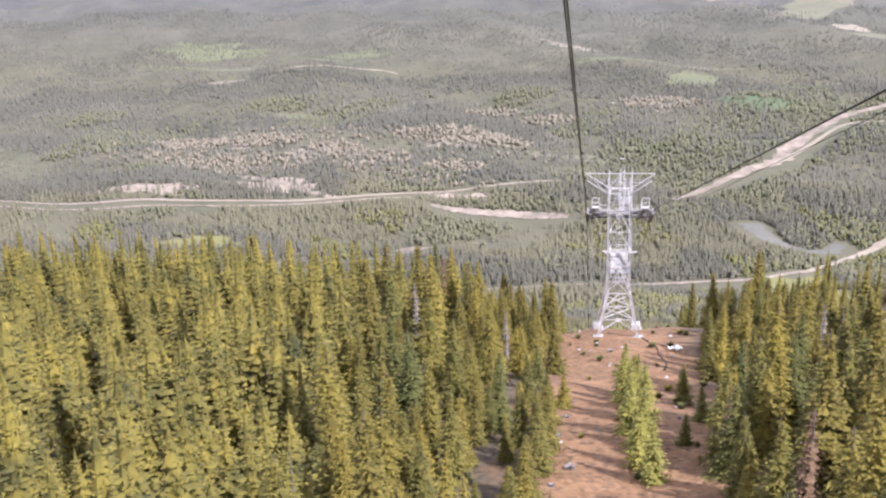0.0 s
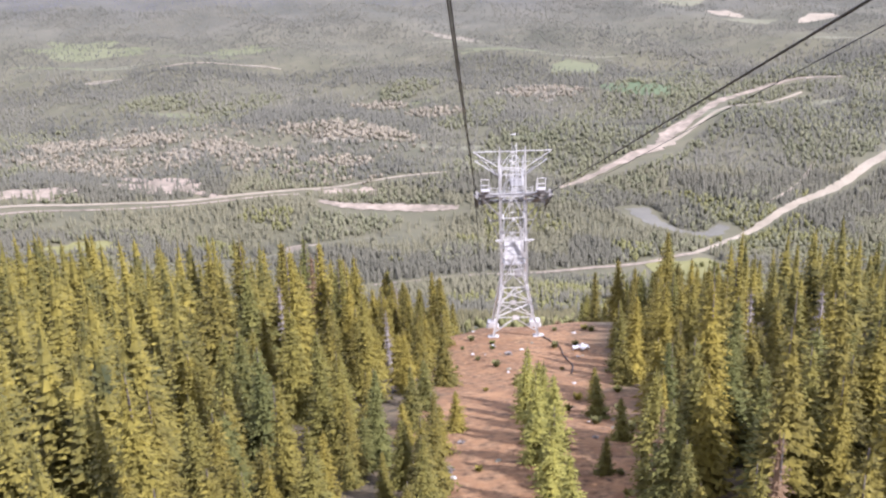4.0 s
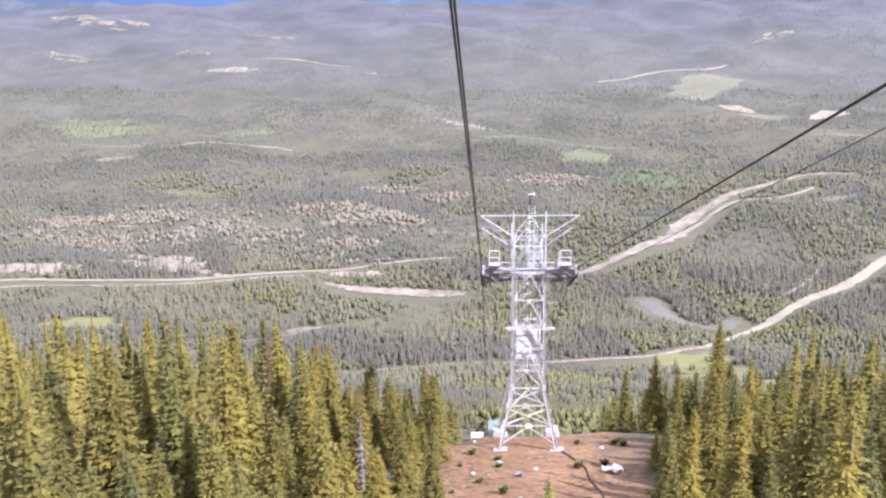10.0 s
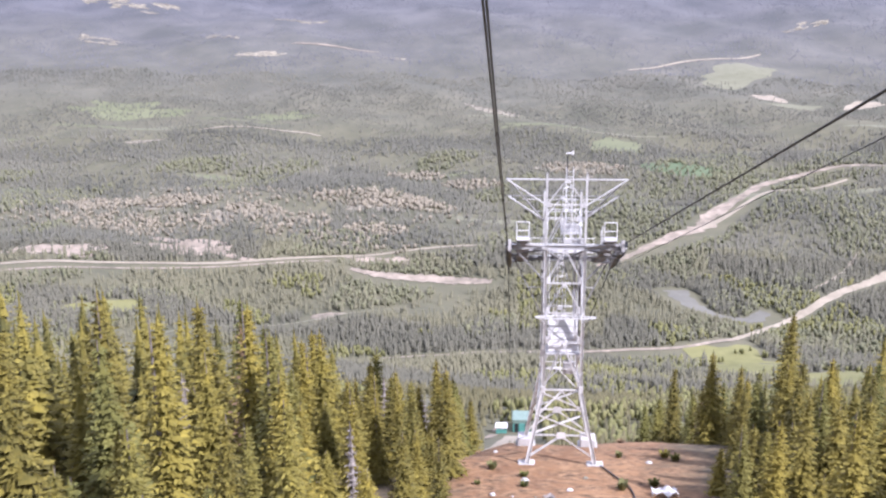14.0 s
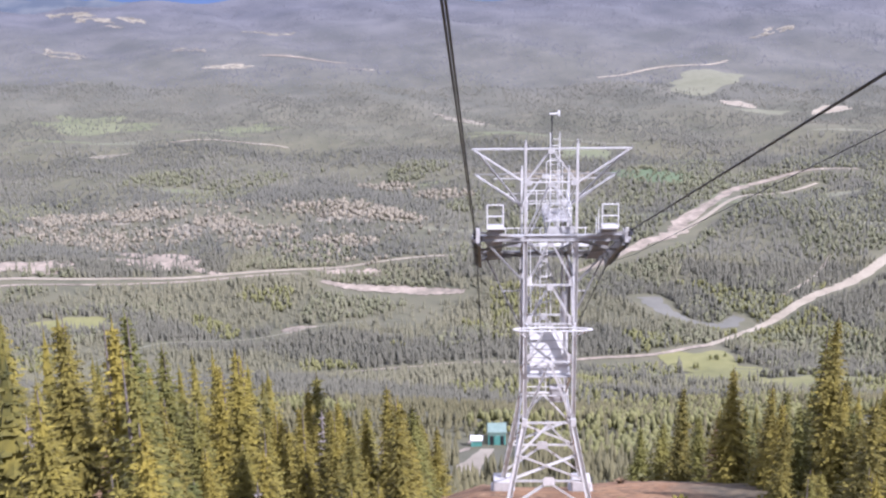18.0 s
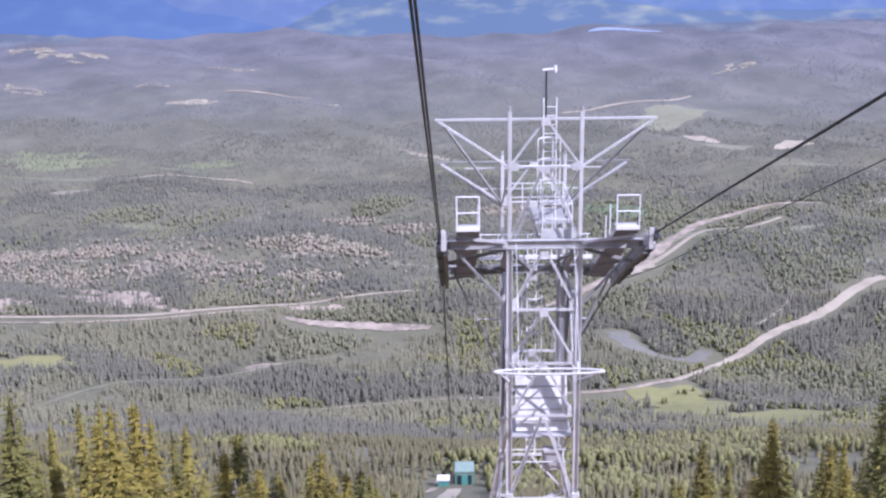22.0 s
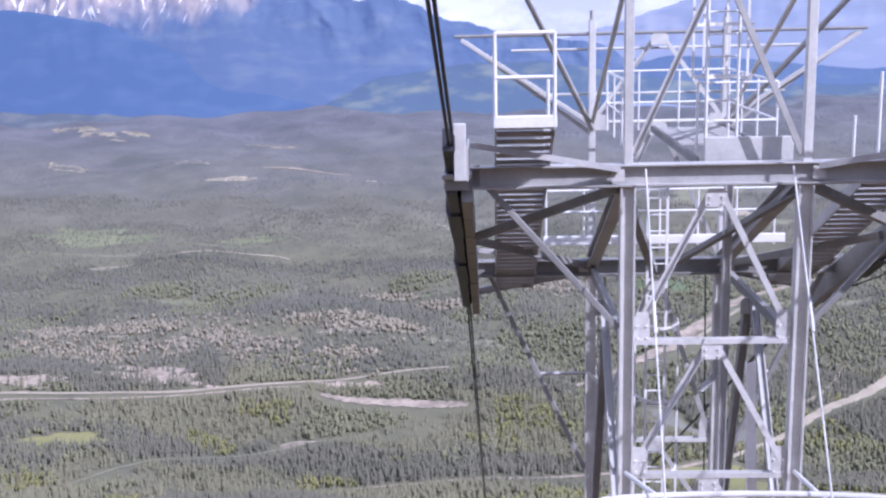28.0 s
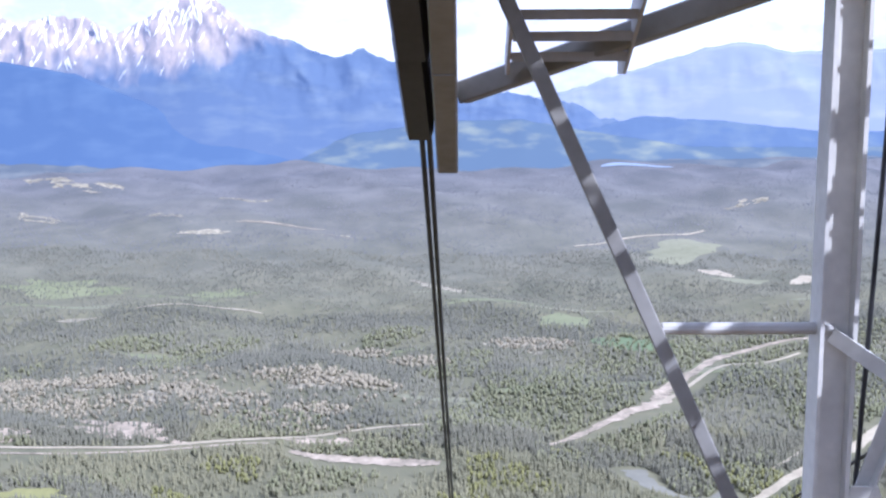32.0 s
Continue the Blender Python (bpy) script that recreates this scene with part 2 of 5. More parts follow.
def ground_material():
    """Undergrowth everywhere, bare red-brown soil along the cleared line under the ropes."""
    m = bpy.data.materials.new("mountainside ground")
    m.use_nodes = True
    t = m.node_tree
    b = t.nodes["Principled BSDF"]
    b.inputs["Roughness"].default_value = 0.95
    geo = t.nodes.new("ShaderNodeTexCoord")

    def node(kind, **sockets):
        n = t.nodes.new(kind)
        for k, v in sockets.items():
            n.inputs[k.replace("_", " ")].default_value = v
        return n

    def noise_at(scale, detail=5):
        n = node("ShaderNodeTexNoise", Scale=scale, Detail=detail)
        t.links.new(geo.outputs["Object"], n.inputs["Vector"])
        return n.outputs["Fac"]

    def tone(low, high, fac):
        n = t.nodes.new("ShaderNodeMix")
        n.data_type = "RGBA"
        spread = node("ShaderNodeMapRange", From_Min=0.33, From_Max=0.67)
        t.links.new(fac, spread.inputs["Value"])
        t.links.new(spread.outputs["Result"], n.inputs["Factor"])
        for socket, v in (("A", low), ("B", high)):
            if isinstance(v, tuple):
                n.inputs[socket].default_value = (*v, 1)
            else:
                t.links.new(v, n.inputs[socket])
        return n.outputs["Result"]

    def calc(op, a, c):
        n = t.nodes.new("ShaderNodeMath")
        n.operation = op
        for k, v in enumerate((a, c)):
            if isinstance(v, (int, float)):
                n.inputs[k].default_value = v
            else:
                t.links.new(v, n.inputs[k])
        return n.outputs["Value"]

    # valley ground lightened so gaps between trees look softened by haze
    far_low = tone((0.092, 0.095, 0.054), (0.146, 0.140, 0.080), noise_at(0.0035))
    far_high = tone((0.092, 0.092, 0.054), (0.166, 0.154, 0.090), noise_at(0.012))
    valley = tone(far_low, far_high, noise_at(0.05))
    soil_a = tone((0.20, 0.102, 0.042), (0.36, 0.203, 0.090), noise_at(0.35))
    soil_b = tone((0.055, 0.032, 0.015), (0.40, 0.245, 0.120), noise_at(1.9, 8))
    soil = tone(soil_a, soil_b, noise_at(0.9))
    floor_tone = tone((0.06, 0.05, 0.03), (0.17, 0.13, 0.07), noise_at(1.5))
    split = t.nodes.new("ShaderNodeSeparateXYZ")
    t.links.new(geo.outputs["Object"], split.inputs["Vector"])
    wander = calc("MULTIPLY", calc("SUBTRACT", noise_at(0.25), 0.5), 9.0)
    across = calc("ADD", calc("ABSOLUTE", calc("SUBTRACT", split.outputs["X"], 0.3), 0), wander)
    edge = node("ShaderNodeMapRange", From_Min=6.0, From_Max=9.5)
    t.links.new(across, edge.inputs["Value"])
    near = t.nodes.new("ShaderNodeMix")
    near.data_type = "RGBA"
    t.links.new(edge.outputs["Result"], near.inputs["Factor"])
    t.links.new(soil, near.inputs["A"])
    t.links.new(floor_tone, near.inputs["B"])
    along = node("ShaderNodeMapRange", From_Min=14.0, From_Max=26.0)
    t.links.new(calc("ADD", split.outputs["Y"], wander), along.inputs["Value"])
    whole = t.nodes.new("ShaderNodeMix")
    whole.data_type = "RGBA"
    t.links.new(along.outputs["Result"], whole.inputs["Factor"])
    t.links.new(near.outputs["Result"], whole.inputs["A"])
    beyond = node("ShaderNodeMapRange", From_Min=2600.0, From_Max=4400.0)      # far ground shifts to blue-grey, haze painted into its colour
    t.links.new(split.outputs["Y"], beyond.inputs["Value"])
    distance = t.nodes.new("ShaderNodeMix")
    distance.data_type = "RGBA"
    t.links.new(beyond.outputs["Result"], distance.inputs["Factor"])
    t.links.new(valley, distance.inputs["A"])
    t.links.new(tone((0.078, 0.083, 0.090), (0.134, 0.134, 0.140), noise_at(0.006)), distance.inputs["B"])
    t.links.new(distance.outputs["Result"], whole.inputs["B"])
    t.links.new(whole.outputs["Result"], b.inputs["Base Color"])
    relief = node("ShaderNodeBump", Strength=0.6, Distance=0.15)
    t.links.new(noise_at(2.2, 8), relief.inputs["Height"])
    t.links.new(relief.outputs["Normal"], b.inputs["Normal"])
    return m


# ---- mesh helpers ----
def mesh_of(bm, name, mat):
    me = bpy.data.meshes.new(name)
    bm.to_mesh(me)
    bm.free()
    me.materials.append(mat)
    return me


def part(name, bm, mat, parent, label=""):
    ob = new(name, mesh_of(bm, name, mat))
    ob.parent = parent
    if label:
        ob["label"] = label
    return ob


def thing(name, at, label, category, group="", kind=""):
    ob = new(name)
    ob.location = at
    ob.empty_display_size = 0.5
    return tagged(ob, label, category, group, kind)


def frame_between(a, b, up=Vector((0, 0, 1))):
    """A matrix whose z runs from a to b."""
    a, b = Vector(a), Vector(b)
    z = (b - a).normalized()
    if abs(z.dot(up)) > 0.995:
        up = Vector((0, 1, 0))
    x = up.cross(z).normalized()
    y = z.cross(x)
    m = Matrix((x, y, z)).transposed().to_4x4()
    m.translation = a
    return m, (b - a).length


def add_prism(bm, outline, m, length):
    """A straight bar with the given section, bevel-free, closed at both ends."""
    low = [bm.verts.new(m @ Vector((x, y, 0))) for x, y in outline]
    top = [bm.verts.new(m @ Vector((x, y, length))) for x, y in outline]
    n = len(outline)
    for i in range(n):
        bm.faces.new((low[i], low[(i + 1) % n], top[(i + 1) % n], top[i]))
    bm.faces.new(low[::-1])
    bm.faces.new(top)


def section(kind, w, d, t=0.014):
    """Sections: box, tube, angle, channel (open to +y), ibeam (flanges along x, web along y)."""
    w, d = w / 2, d / 2
    if kind == "box":
        c = min(w, d) * 0.15
        return [(-w + c, -d), (w - c, -d), (w, -d + c), (w, d - c), (w - c, d), (-w + c, d), (-w, d - c), (-w, -d + c)]
    if kind == "tube":
        return [(w * math.cos(k * math.pi / 5), w * math.sin(k * math.pi / 5)) for k in range(10)]
    if kind == "angle":
        return [(-w, -d), (w, -d), (w, -d + t), (-w + t, -d + t), (-w + t, d), (-w, d)]
    if kind == "channel":
        return [(-w, -d), (w, -d), (w, d), (w - t, d), (w - t, -d + t), (-w + t, -d + t), (-w + t, d), (-w, d)]
    h = t / 2
    return [(-w, -d), (w, -d), (w, -d + t), (h, -d + t), (h, d - t), (w, d - t), (w, d), (-w, d), (-w, d - t), (-h, d - t), (-h, -d + t), (-w, -d + t)]


def bar(name, a, b, mat, parent, kind="tube", w=0.08, d=None, t=0.014, up=(0, 0, 1), label=""):
    """One member from a to b as a part; a and b are in the parent's space."""
    bm = bmesh.new()
    m, length = frame_between(a, b, Vector(up))
    add_prism(bm, section(kind, w, d or w, t), m, length)
    bmesh.ops.recalc_face_normals(bm, faces=bm.faces)
    return part(name, bm, mat, parent, label)


def add_box(bm, lo, hi, m=None, bevel=0.0):
    """A box between two corners, its edges bevelled."""
    lo, hi = Vector(lo), Vector(hi)
    made = bmesh.ops.create_cube(bm, size=1, matrix=(m or Matrix()) @ Matrix.Translation((lo + hi) / 2) @ Matrix.Diagonal((*(hi - lo), 1)))
    if bevel:
        edges = list({e for v in made["verts"] for e in v.link_edges})
        bmesh.ops.bevel(bm, geom=edges, offset=bevel, segments=1, affect="EDGES")


def box_part(name, lo, hi, mat, parent, bevel=0.01, m=None, label=""):
    bm = bmesh.new()
    add_box(bm, lo, hi, m, bevel)
    return part(name, bm, mat, parent, label)

# ---- the land ----
PROFILE_Y = (-420, -100, -0.9, 3, 7, 30, 120, 300, 590, 640, 900, 1250, 1500, 2300, 3300, 4500, 5000)
PROFILE_Z = (123, 30, 0, -0.7, -2.3, -17, -76, -184, -307, -313, -420, -545, -580, -580, -530, -395, -330)


def land(x, y):
    """Height of the ground; takes numbers or arrays."""
    x, y = np.asarray(x, float), np.asarray(y, float)
    z = np.interp(y, PROFILE_Y, PROFILE_Z)
    z = (z + np.interp(y - 4, PROFILE_Y, PROFILE_Z) + np.interp(y + 4, PROFILE_Y, PROFILE_Z)) / 3
    far = np.clip((y - 150) / 1500, 0, 1)
    z = z + far * (9 * np.sin(x / 150 + 1.1) * np.sin(y / 190 + 0.4) + 6 * np.sin(x / 61 + y / 83) + 13 * np.sin(y / 330 - x / 900 + 1.9))
    z = z + np.clip((y - 1650) / 300, 0, 1) * 4 * np.sin(y / 52 + 1.4 * np.sin(x / 230))
    hills = np.clip((y - 2900) / 1000, 0, 1)
    z = z + hills * (11 * np.sin(x / 310 + 0.7) * np.sin(y / 260 + x / 800) + 5 * np.sin(x / 120 + y / 170))
    near = 1 - far
    z = z + near * (0.22 * np.sin(x / 2.9 + 1) * np.sin(y / 3.7) + 0.5 * np.sin(x / 11 + y / 9)) * np.clip((abs(x) - 3) / 4 + (abs(y) - 8) / 8, 0, 1)
    side = np.clip((abs(x) - 6) / 60, 0, 1.5)
    z = z + (1 - np.clip((y + 40) / 200, 0, 1)) * side * np.where(x < 0, 0.5, 0.2)
    z = z - 2.2 * np.clip((-x - 3.5) / 5, 0, 1) * np.clip((y - 0) / 8, 0, 1) * np.clip((60 - y) / 40, 0, 1)
    return z


def grid_mesh(name, xs, ys, zs, mat):
    """A sheet from three arrays of one shape."""
    rows, cols = xs.shape
    co = np.stack([xs, ys, zs], -1).reshape(-1, 3)
    i = np.arange(rows * cols).reshape(rows, cols)
    quads = np.stack([i[:-1, :-1], i[:-1, 1:], i[1:, 1:], i[1:, :-1]], -1).reshape(-1, 4)
    me = bpy.data.meshes.new(name)
    me.from_pydata(co.tolist(), [], quads.tolist())
    me.polygons.foreach_set("use_smooth", [True] * len(quads))
    me.materials.append(mat)
    return me


ys = np.concatenate([np.arange(-420, -130, 12), np.arange(-130, 60, 1.5), np.arange(60, 300, 8), np.arange(300, 1500, 20), np.arange(1500, 4960, 30)])
us = np.linspace(-1, 1, 181)
us = np.sign(us) * (0.35 * abs(us) + 0.65 * abs(us) ** 2.2)
gy, gu = np.meshgrid(ys, us, indexing="ij")
gx = gu * (150 + 0.66 * (gy + 420))
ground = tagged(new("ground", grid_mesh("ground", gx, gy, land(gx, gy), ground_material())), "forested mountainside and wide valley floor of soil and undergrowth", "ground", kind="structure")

# ---- the ropeway tower ----
TOP, BEAM, R_Y = 19.35, 14.98, 5.45          # front top arm, front cross beam, rear frame's distance
R_DROP = 2.57                                 # the rear frame sits this much lower
LEG_X = 1.22
tower = thing("ropeway_tower", (0, 0, 0), "tall galvanised steel lattice ropeway tower with two flared cross arms", "tower")


def both(make):
    for side in (-1, 1):
        make(side)


bm = bmesh.new()
bmesh.ops.create_cone(bm, cap_ends=True, segments=6, radius1=0.014, radius2=0.014, depth=0.024, matrix=Matrix.Rotation(math.pi / 2, 4, "X"))
BOLT = mesh_of(bm, "bolt", WHITE_STEEL)


def gusset(at, w, h, parent, mat=GALV, y=0.0, facing="y"):
    bm = bmesh.new()
    m = Matrix.Translation(at)
    t = 0.008
    pts = [(-w, -h), (w, -h), (w, h * 0.55), (w * 0.7, h), (-w * 0.7, h), (-w, h * 0.55)]
    if facing == "y":
        m = m @ Matrix.Rotation(math.pi / 2, 4, "X")
    add_prism(bm, pts, m @ Matrix.Translation((0, 0, -t)), 2 * t)
    bmesh.ops.recalc_face_normals(bm, faces=bm.faces)
    plate = part("gusset_plate", bm, mat, parent)
    if at[1] < 1:
        for i in (-1, 1):
            for j in (-0.6, 0.15):
                b = new("bolt", BOLT)
                b.parent = plate
                b.location = (at[0] + i * w * 0.6, at[1] - 0.02, at[2] + j * h)
    return plate


for front in (True, False):
    y = 0.0 if front else R_Y
    dz = 0.0 if front else -R_DROP
    top, beam = TOP + dz, BEAM + dz
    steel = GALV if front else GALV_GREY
    for s in (-1, 1):
        # upright from the kink to above the top arm, flared leg below
        bar("post", (s * LEG_X, y, 5.15 + dz * 0.35), (s * LEG_X, y, beam - 0.15), GALV, tower, "ibeam", 0.20, 0.21, 0.024, up=(1, 0, 0))
        bar("head_post", (s * LEG_X, y, beam + 0.15), (s * LEG_X, y, top + 0.25), GALV, tower, "box", 0.125, 0.125, up=(1, 0, 0))
        bar("post_cap", (s * LEG_X, y, top + 0.25), (s * LEG_X, y, top + 0.42), GALV_GREY, tower, "tube", 0.09)
        foot_y, foot_z = (-0.93, 0.25) if front else (R_Y + 0.9, -1.5)
        bar("leg", (s * 2.22, foot_y, foot_z), (s * LEG_X, y, 5.15 + dz * 0.35), GALV, tower, "ibeam", 0.26, 0.26, 0.03, up=(1, 0, 0))
        bar("splice_plate", (s * LEG_X, y, 5.0 + dz * 0.35), (s * LEG_X, y, 5.4 + dz * 0.35), GALV, tower, "box", 0.29, 0.29, up=(1, 0, 0))
        # flared head arm and its braces
        tip = (s * 3.68, y, top)
        bar("arm_brace", (s * 3.62, y, top - 0.06), (s * (LEG_X + 0.05), y, top - 1.62), GALV, tower, "box", 0.075, 0.075)
        if front:
            bar("long_brace", (s * 3.5, 0.05, top - 0.12), (s * LEG_X, R_Y - 0.1, top - 4.3), GALV_GREY, tower, "tube", 0.10)
        else:
            bar("arm_brace", (s * 3.55, y + 0.12, top - 0.1), (s * (LEG_X + 0.05), y + 0.12, top - 1.8), GALV_GREY, tower, "box", 0.08, 0.08)
        # inverted V bracing in the head
        bar("head_diagonal", (s * 0.08, y, top - 0.1), (s * (LEG_X - 0.06), y, top - 1.55), GALV, tower, "angle", 0.075, 0.075, 0.010)
        # right member darker, left lighter: light and shade put into the steel
        bar("head_diagonal", (s * 0.08, y, top - 1.72), (s * (LEG_X - 0.06), y, beam + 0.24), GALV_GREY if s > 0 else GALV, tower, "angle", 0.08, 0.08, 0.010)
        gusset((s * (LEG_X - 0.15), y - 0.06, top - 1.62), 0.16, 0.14, tower)
    bar("head_arm", (-3.74, y, top), (3.74, y, top), GALV if front else OLIVE_SHADE_STEEL, tower, "box" if front else "tube", 0.085 if front else 0.065, 0.08)
    bar("head_rail", (-LEG_X, y, top - 1.62), (LEG_X, y, top - 1.62), GALV, tower, "tube", 0.07)
    bar("head_rail", (-LEG_X - 1.1, y + 0.1, top - 1.0 if front else top - 1.1), (LEG_X + 1.1, y + 0.1, top - 1.0 if front else top - 1.1), GALV, tower, "tube", 0.05) if not front else None
    if not front:
        bar("head_rail", (-2.7, y + 0.12, top - 0.28), (2.7, y + 0.12, top - 0.28), GALV, tower, "tube", 0.05)
    gusset((0, y - 0.05, top - 0.12), 0.16, 0.10, tower)
    gusset((0, y - 0.05, top - 1.75), 0.16, 0.12, tower)

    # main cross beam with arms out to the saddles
    # rear beam gets the darker steel to stand in for shade
    bar("cross_beam", (-3.42, y, beam), (3.42, y, beam), GALV_GREY if front else OLIVE_SHADE_STEEL, tower, "ibeam", 0.24, 0.30, 0.022)
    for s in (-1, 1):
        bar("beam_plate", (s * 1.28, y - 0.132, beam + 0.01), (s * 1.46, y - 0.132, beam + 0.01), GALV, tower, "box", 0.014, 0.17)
        # paler strip added under the beam to show its flange as sunlit
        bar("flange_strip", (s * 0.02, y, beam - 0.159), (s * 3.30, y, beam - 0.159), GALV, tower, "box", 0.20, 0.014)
        # knee braces: shade put into the steel colour
        bar("knee_brace", (s * 3.15, y, beam - 0.16), (s * (LEG_X + 0.12), y, beam - (2.2 if front else 4.1)), OLIVE_SHADE_STEEL, tower, "box", 0.085, 0.085)
        bar("upper_strut", (s * 3.37, y - 0.92, beam + 0.56), (s * 1.36, y - 0.15, beam + 0.10), GALV_GREY, tower, "channel", 0.09, 0.08, 0.012)
        bar("end_plate", (s * 3.41, y, beam - 0.17), (s * 3.41, y, beam + 0.17), OLIVE_SHADE_STEEL, tower, "box", 0.04, 0.28, up=(1, 0, 0))
    # body: rungs and inverted V panels
    levels = [beam - 0.2, 12.57, 10.53, 8.5] if front else [beam - 0.2, 8.9, 7.2]
    for k in range(len(levels) - 1):
        hi, lo = levels[k], levels[k + 1]
        bar("rung", (-LEG_X + 0.1, y, lo), (LEG_X - 0.1, y, lo), GALV, tower, "channel", 0.10, 0.08, 0.012)
        for s in (-1, 1):
            # rear frame: right diagonal coloured darker as the shaded one
            bar("body_diagonal", (s * 0.09, y, hi - 0.1), (s * (LEG_X - 0.14), y, lo + 0.14), steel if s > 0 else GALV, tower, "angle", 0.085, 0.085, 0.011)
            gusset((s * (LEG_X - 0.22), y - 0.03, lo + 0.2), 0.11, 0.24, tower)
        gusset((0, y - 0.03, hi - 0.14), 0.15, 0.13, tower)
    # lower body
    kink = 5.15 + dz * 0.35
    foot = 0.0 if front else -1.75

    def leg_at(z, y=y, kink=kink, foot=foot, front=front):
        f = max(0.0, (kink - z) / (kink - foot - 0.25))
        return LEG_X + f * 1.0, y + f * (-0.93 if front else 0.9)

    lows = [8.5 + dz * 0.5, kink, 2.15 + (0 if front else -1.4), foot + 0.7]
    for k in range(3):
        (x1, y1), (x2, y2) = leg_at(lows[k]), leg_at(lows[k + 1])
        bar("rung", (-x2, y2, lows[k + 1]), (x2, y2, lows[k + 1]), GALV, tower, "channel", 0.10, 0.09, 0.012) if k < 2 else None
        for s in (-1, 1):
            if k == 1:
                mid = (lows[1] + lows[2]) / 2 - 0.2
                xm, ym = leg_at(mid)
                bar("leg_diagonal", (0, y1, lows[1] - 0.08), (s * xm, ym, mid), GALV, tower, "angle", 0.10, 0.10, 0.012)
                bar("leg_diagonal", (-s * xm, ym - 0.05 * s, mid + 0.1), (s * x2, y2 - 0.05 * s, lows[2] + 0.1), GALV, tower, "angle", 0.11, 0.11, 0.012)
            else:
                bar("leg_diagonal", (s * 0.06, y1, lows[k] - 0.1), (s * x2, y2, lows[k + 1]), GALV, tower, "angle", 0.11, 0.11, 0.012)
    gusset((0, leg_at(lows[2])[1] - 0.05, lows[2]), 0.30, 0.24, tower)

# side bracing between the front and the rear frame
for s in (-1, 1):
    x = s * LEG_X
    bar("side_strut", (x, 0.13, BEAM - 0.05), (x, R_Y - 0.13, BEAM - 2.45), GALV_GREY, tower, "ibeam", 0.2, 0.24, 0.02)
    bar("side_rail", (x, 0.1, TOP - 1.62), (x, R_Y - 0.1, TOP - R_DROP - 1.62), GALV, tower, "tube", 0.08)
    # side face: a level channel between the frames carries an inverted V
    # channel and rear leg of the V are coloured dark as if shaded
    bar("side_channel", (x, 0.12, 12.52), (x, R_Y - 0.13, 12.40), OLIVE_SHADE_STEEL, tower, "channel", 0.15, 0.10, 0.014, up=(1, 0, 0))
    bar("channel_end", (x, 0.13, 12.52), (x, 0.55, 12.51), WHITE_STEEL, tower, "box", 0.17, 0.115, up=(1, 0, 0))
    bar("side_diagonal", (x - s * 0.03, 2.95, 12.36), (x, R_Y - 0.1, 5.9), OLIVE_SHADE_STEEL, tower, "ibeam", 0.14, 0.14, 0.016, up=(1, 0, 0))
    bar("side_diagonal", (x + s * 0.03, 2.80, 12.36), (x, 0.1, 8.45), GALV_GREY, tower, "ibeam", 0.13, 0.13, 0.016, up=(1, 0, 0))
    gusset((x, 2.87, 12.30), 0.18, 0.14, tower, GALV_GREY)
    bar("side_channel", (x, 0.1, 8.48), (x, R_Y - 0.1, 5.95), GALV, tower, "channel", 0.12, 0.09)
    bar("side_diagonal", (x, 0.0, 8.4), (x, R_Y, 4.3), GALV, tower, "angle", 0.1, 0.1)
    bar("side_diagonal", (x, 0.0, 5.1), (s * 1.8, R_Y + 0.5, 0.9), GALV, tower, "angle", 0.1, 0.1)
    bar("side_diagonal", (s * 1.8, -0.6, 2.2), (x, R_Y, 4.3), GALV, tower, "angle", 0.1, 0.1)
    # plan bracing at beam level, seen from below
    bar("plan_brace", (s * 1.25, 0.14, BEAM - 0.22), (s * 0.06, R_Y - 0.14, BEAM - R_DROP - 0.05), OLIVE_SHADE_STEEL, tower, "angle", 0.14, 0.14, 0.016)
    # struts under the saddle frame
    bar("saddle_strut", (s * 3.34, 3.0, 13.45), (s * 1.32, R_Y - 0.1, BEAM - R_DROP + 0.05), OLIVE_SHADE_STEEL, tower, "box", 0.13, 0.14)
    bar("saddle_strut", (s * 3.34, 1.9, 13.75), (s * 1.32, 0.12, BEAM - 0.2), OLIVE_SHADE_STEEL, tower, "box", 0.14, 0.14)
    bar("saddle_strut", (s * 3.34, 6.9, 11.6), (s * 1.32, R_Y + 0.1, BEAM - R_DROP - 0.1), OLIVE_SHADE_STEEL, tower, "box", 0.15, 0.15)
    bar("outer_rail", (s * LEG_X, R_Y, 10.28), (s * 2.2, R_Y, 10.28), GALV_GREY, tower, "tube", 0.07)
    bar("short_rail", (s * LEG_X, R_Y, 10.25), (s * 0.85, R_Y - 0.25, 10.0), GALV, tower, "angle", 0.09, 0.09)
    # long rod from the rear knee towards the valley side
    bar("stay_rod", (s * 0.95, R_Y, 12.2), (s * 1.1, R_Y + 0.2, 5.5), ROPE, tower, "tube", 0.03)

# saddles: long curved dark troughs that carry the ropes


def saddle_curve(f):
    """Along the saddle from uphill (0) to downhill (1): y and z of its upper edge."""
    y = -0.25 + 7.25 * f
    return y, 15.16 - 0.43 * (y + 0.25) - 0.0078 * (y + 0.25) ** 2


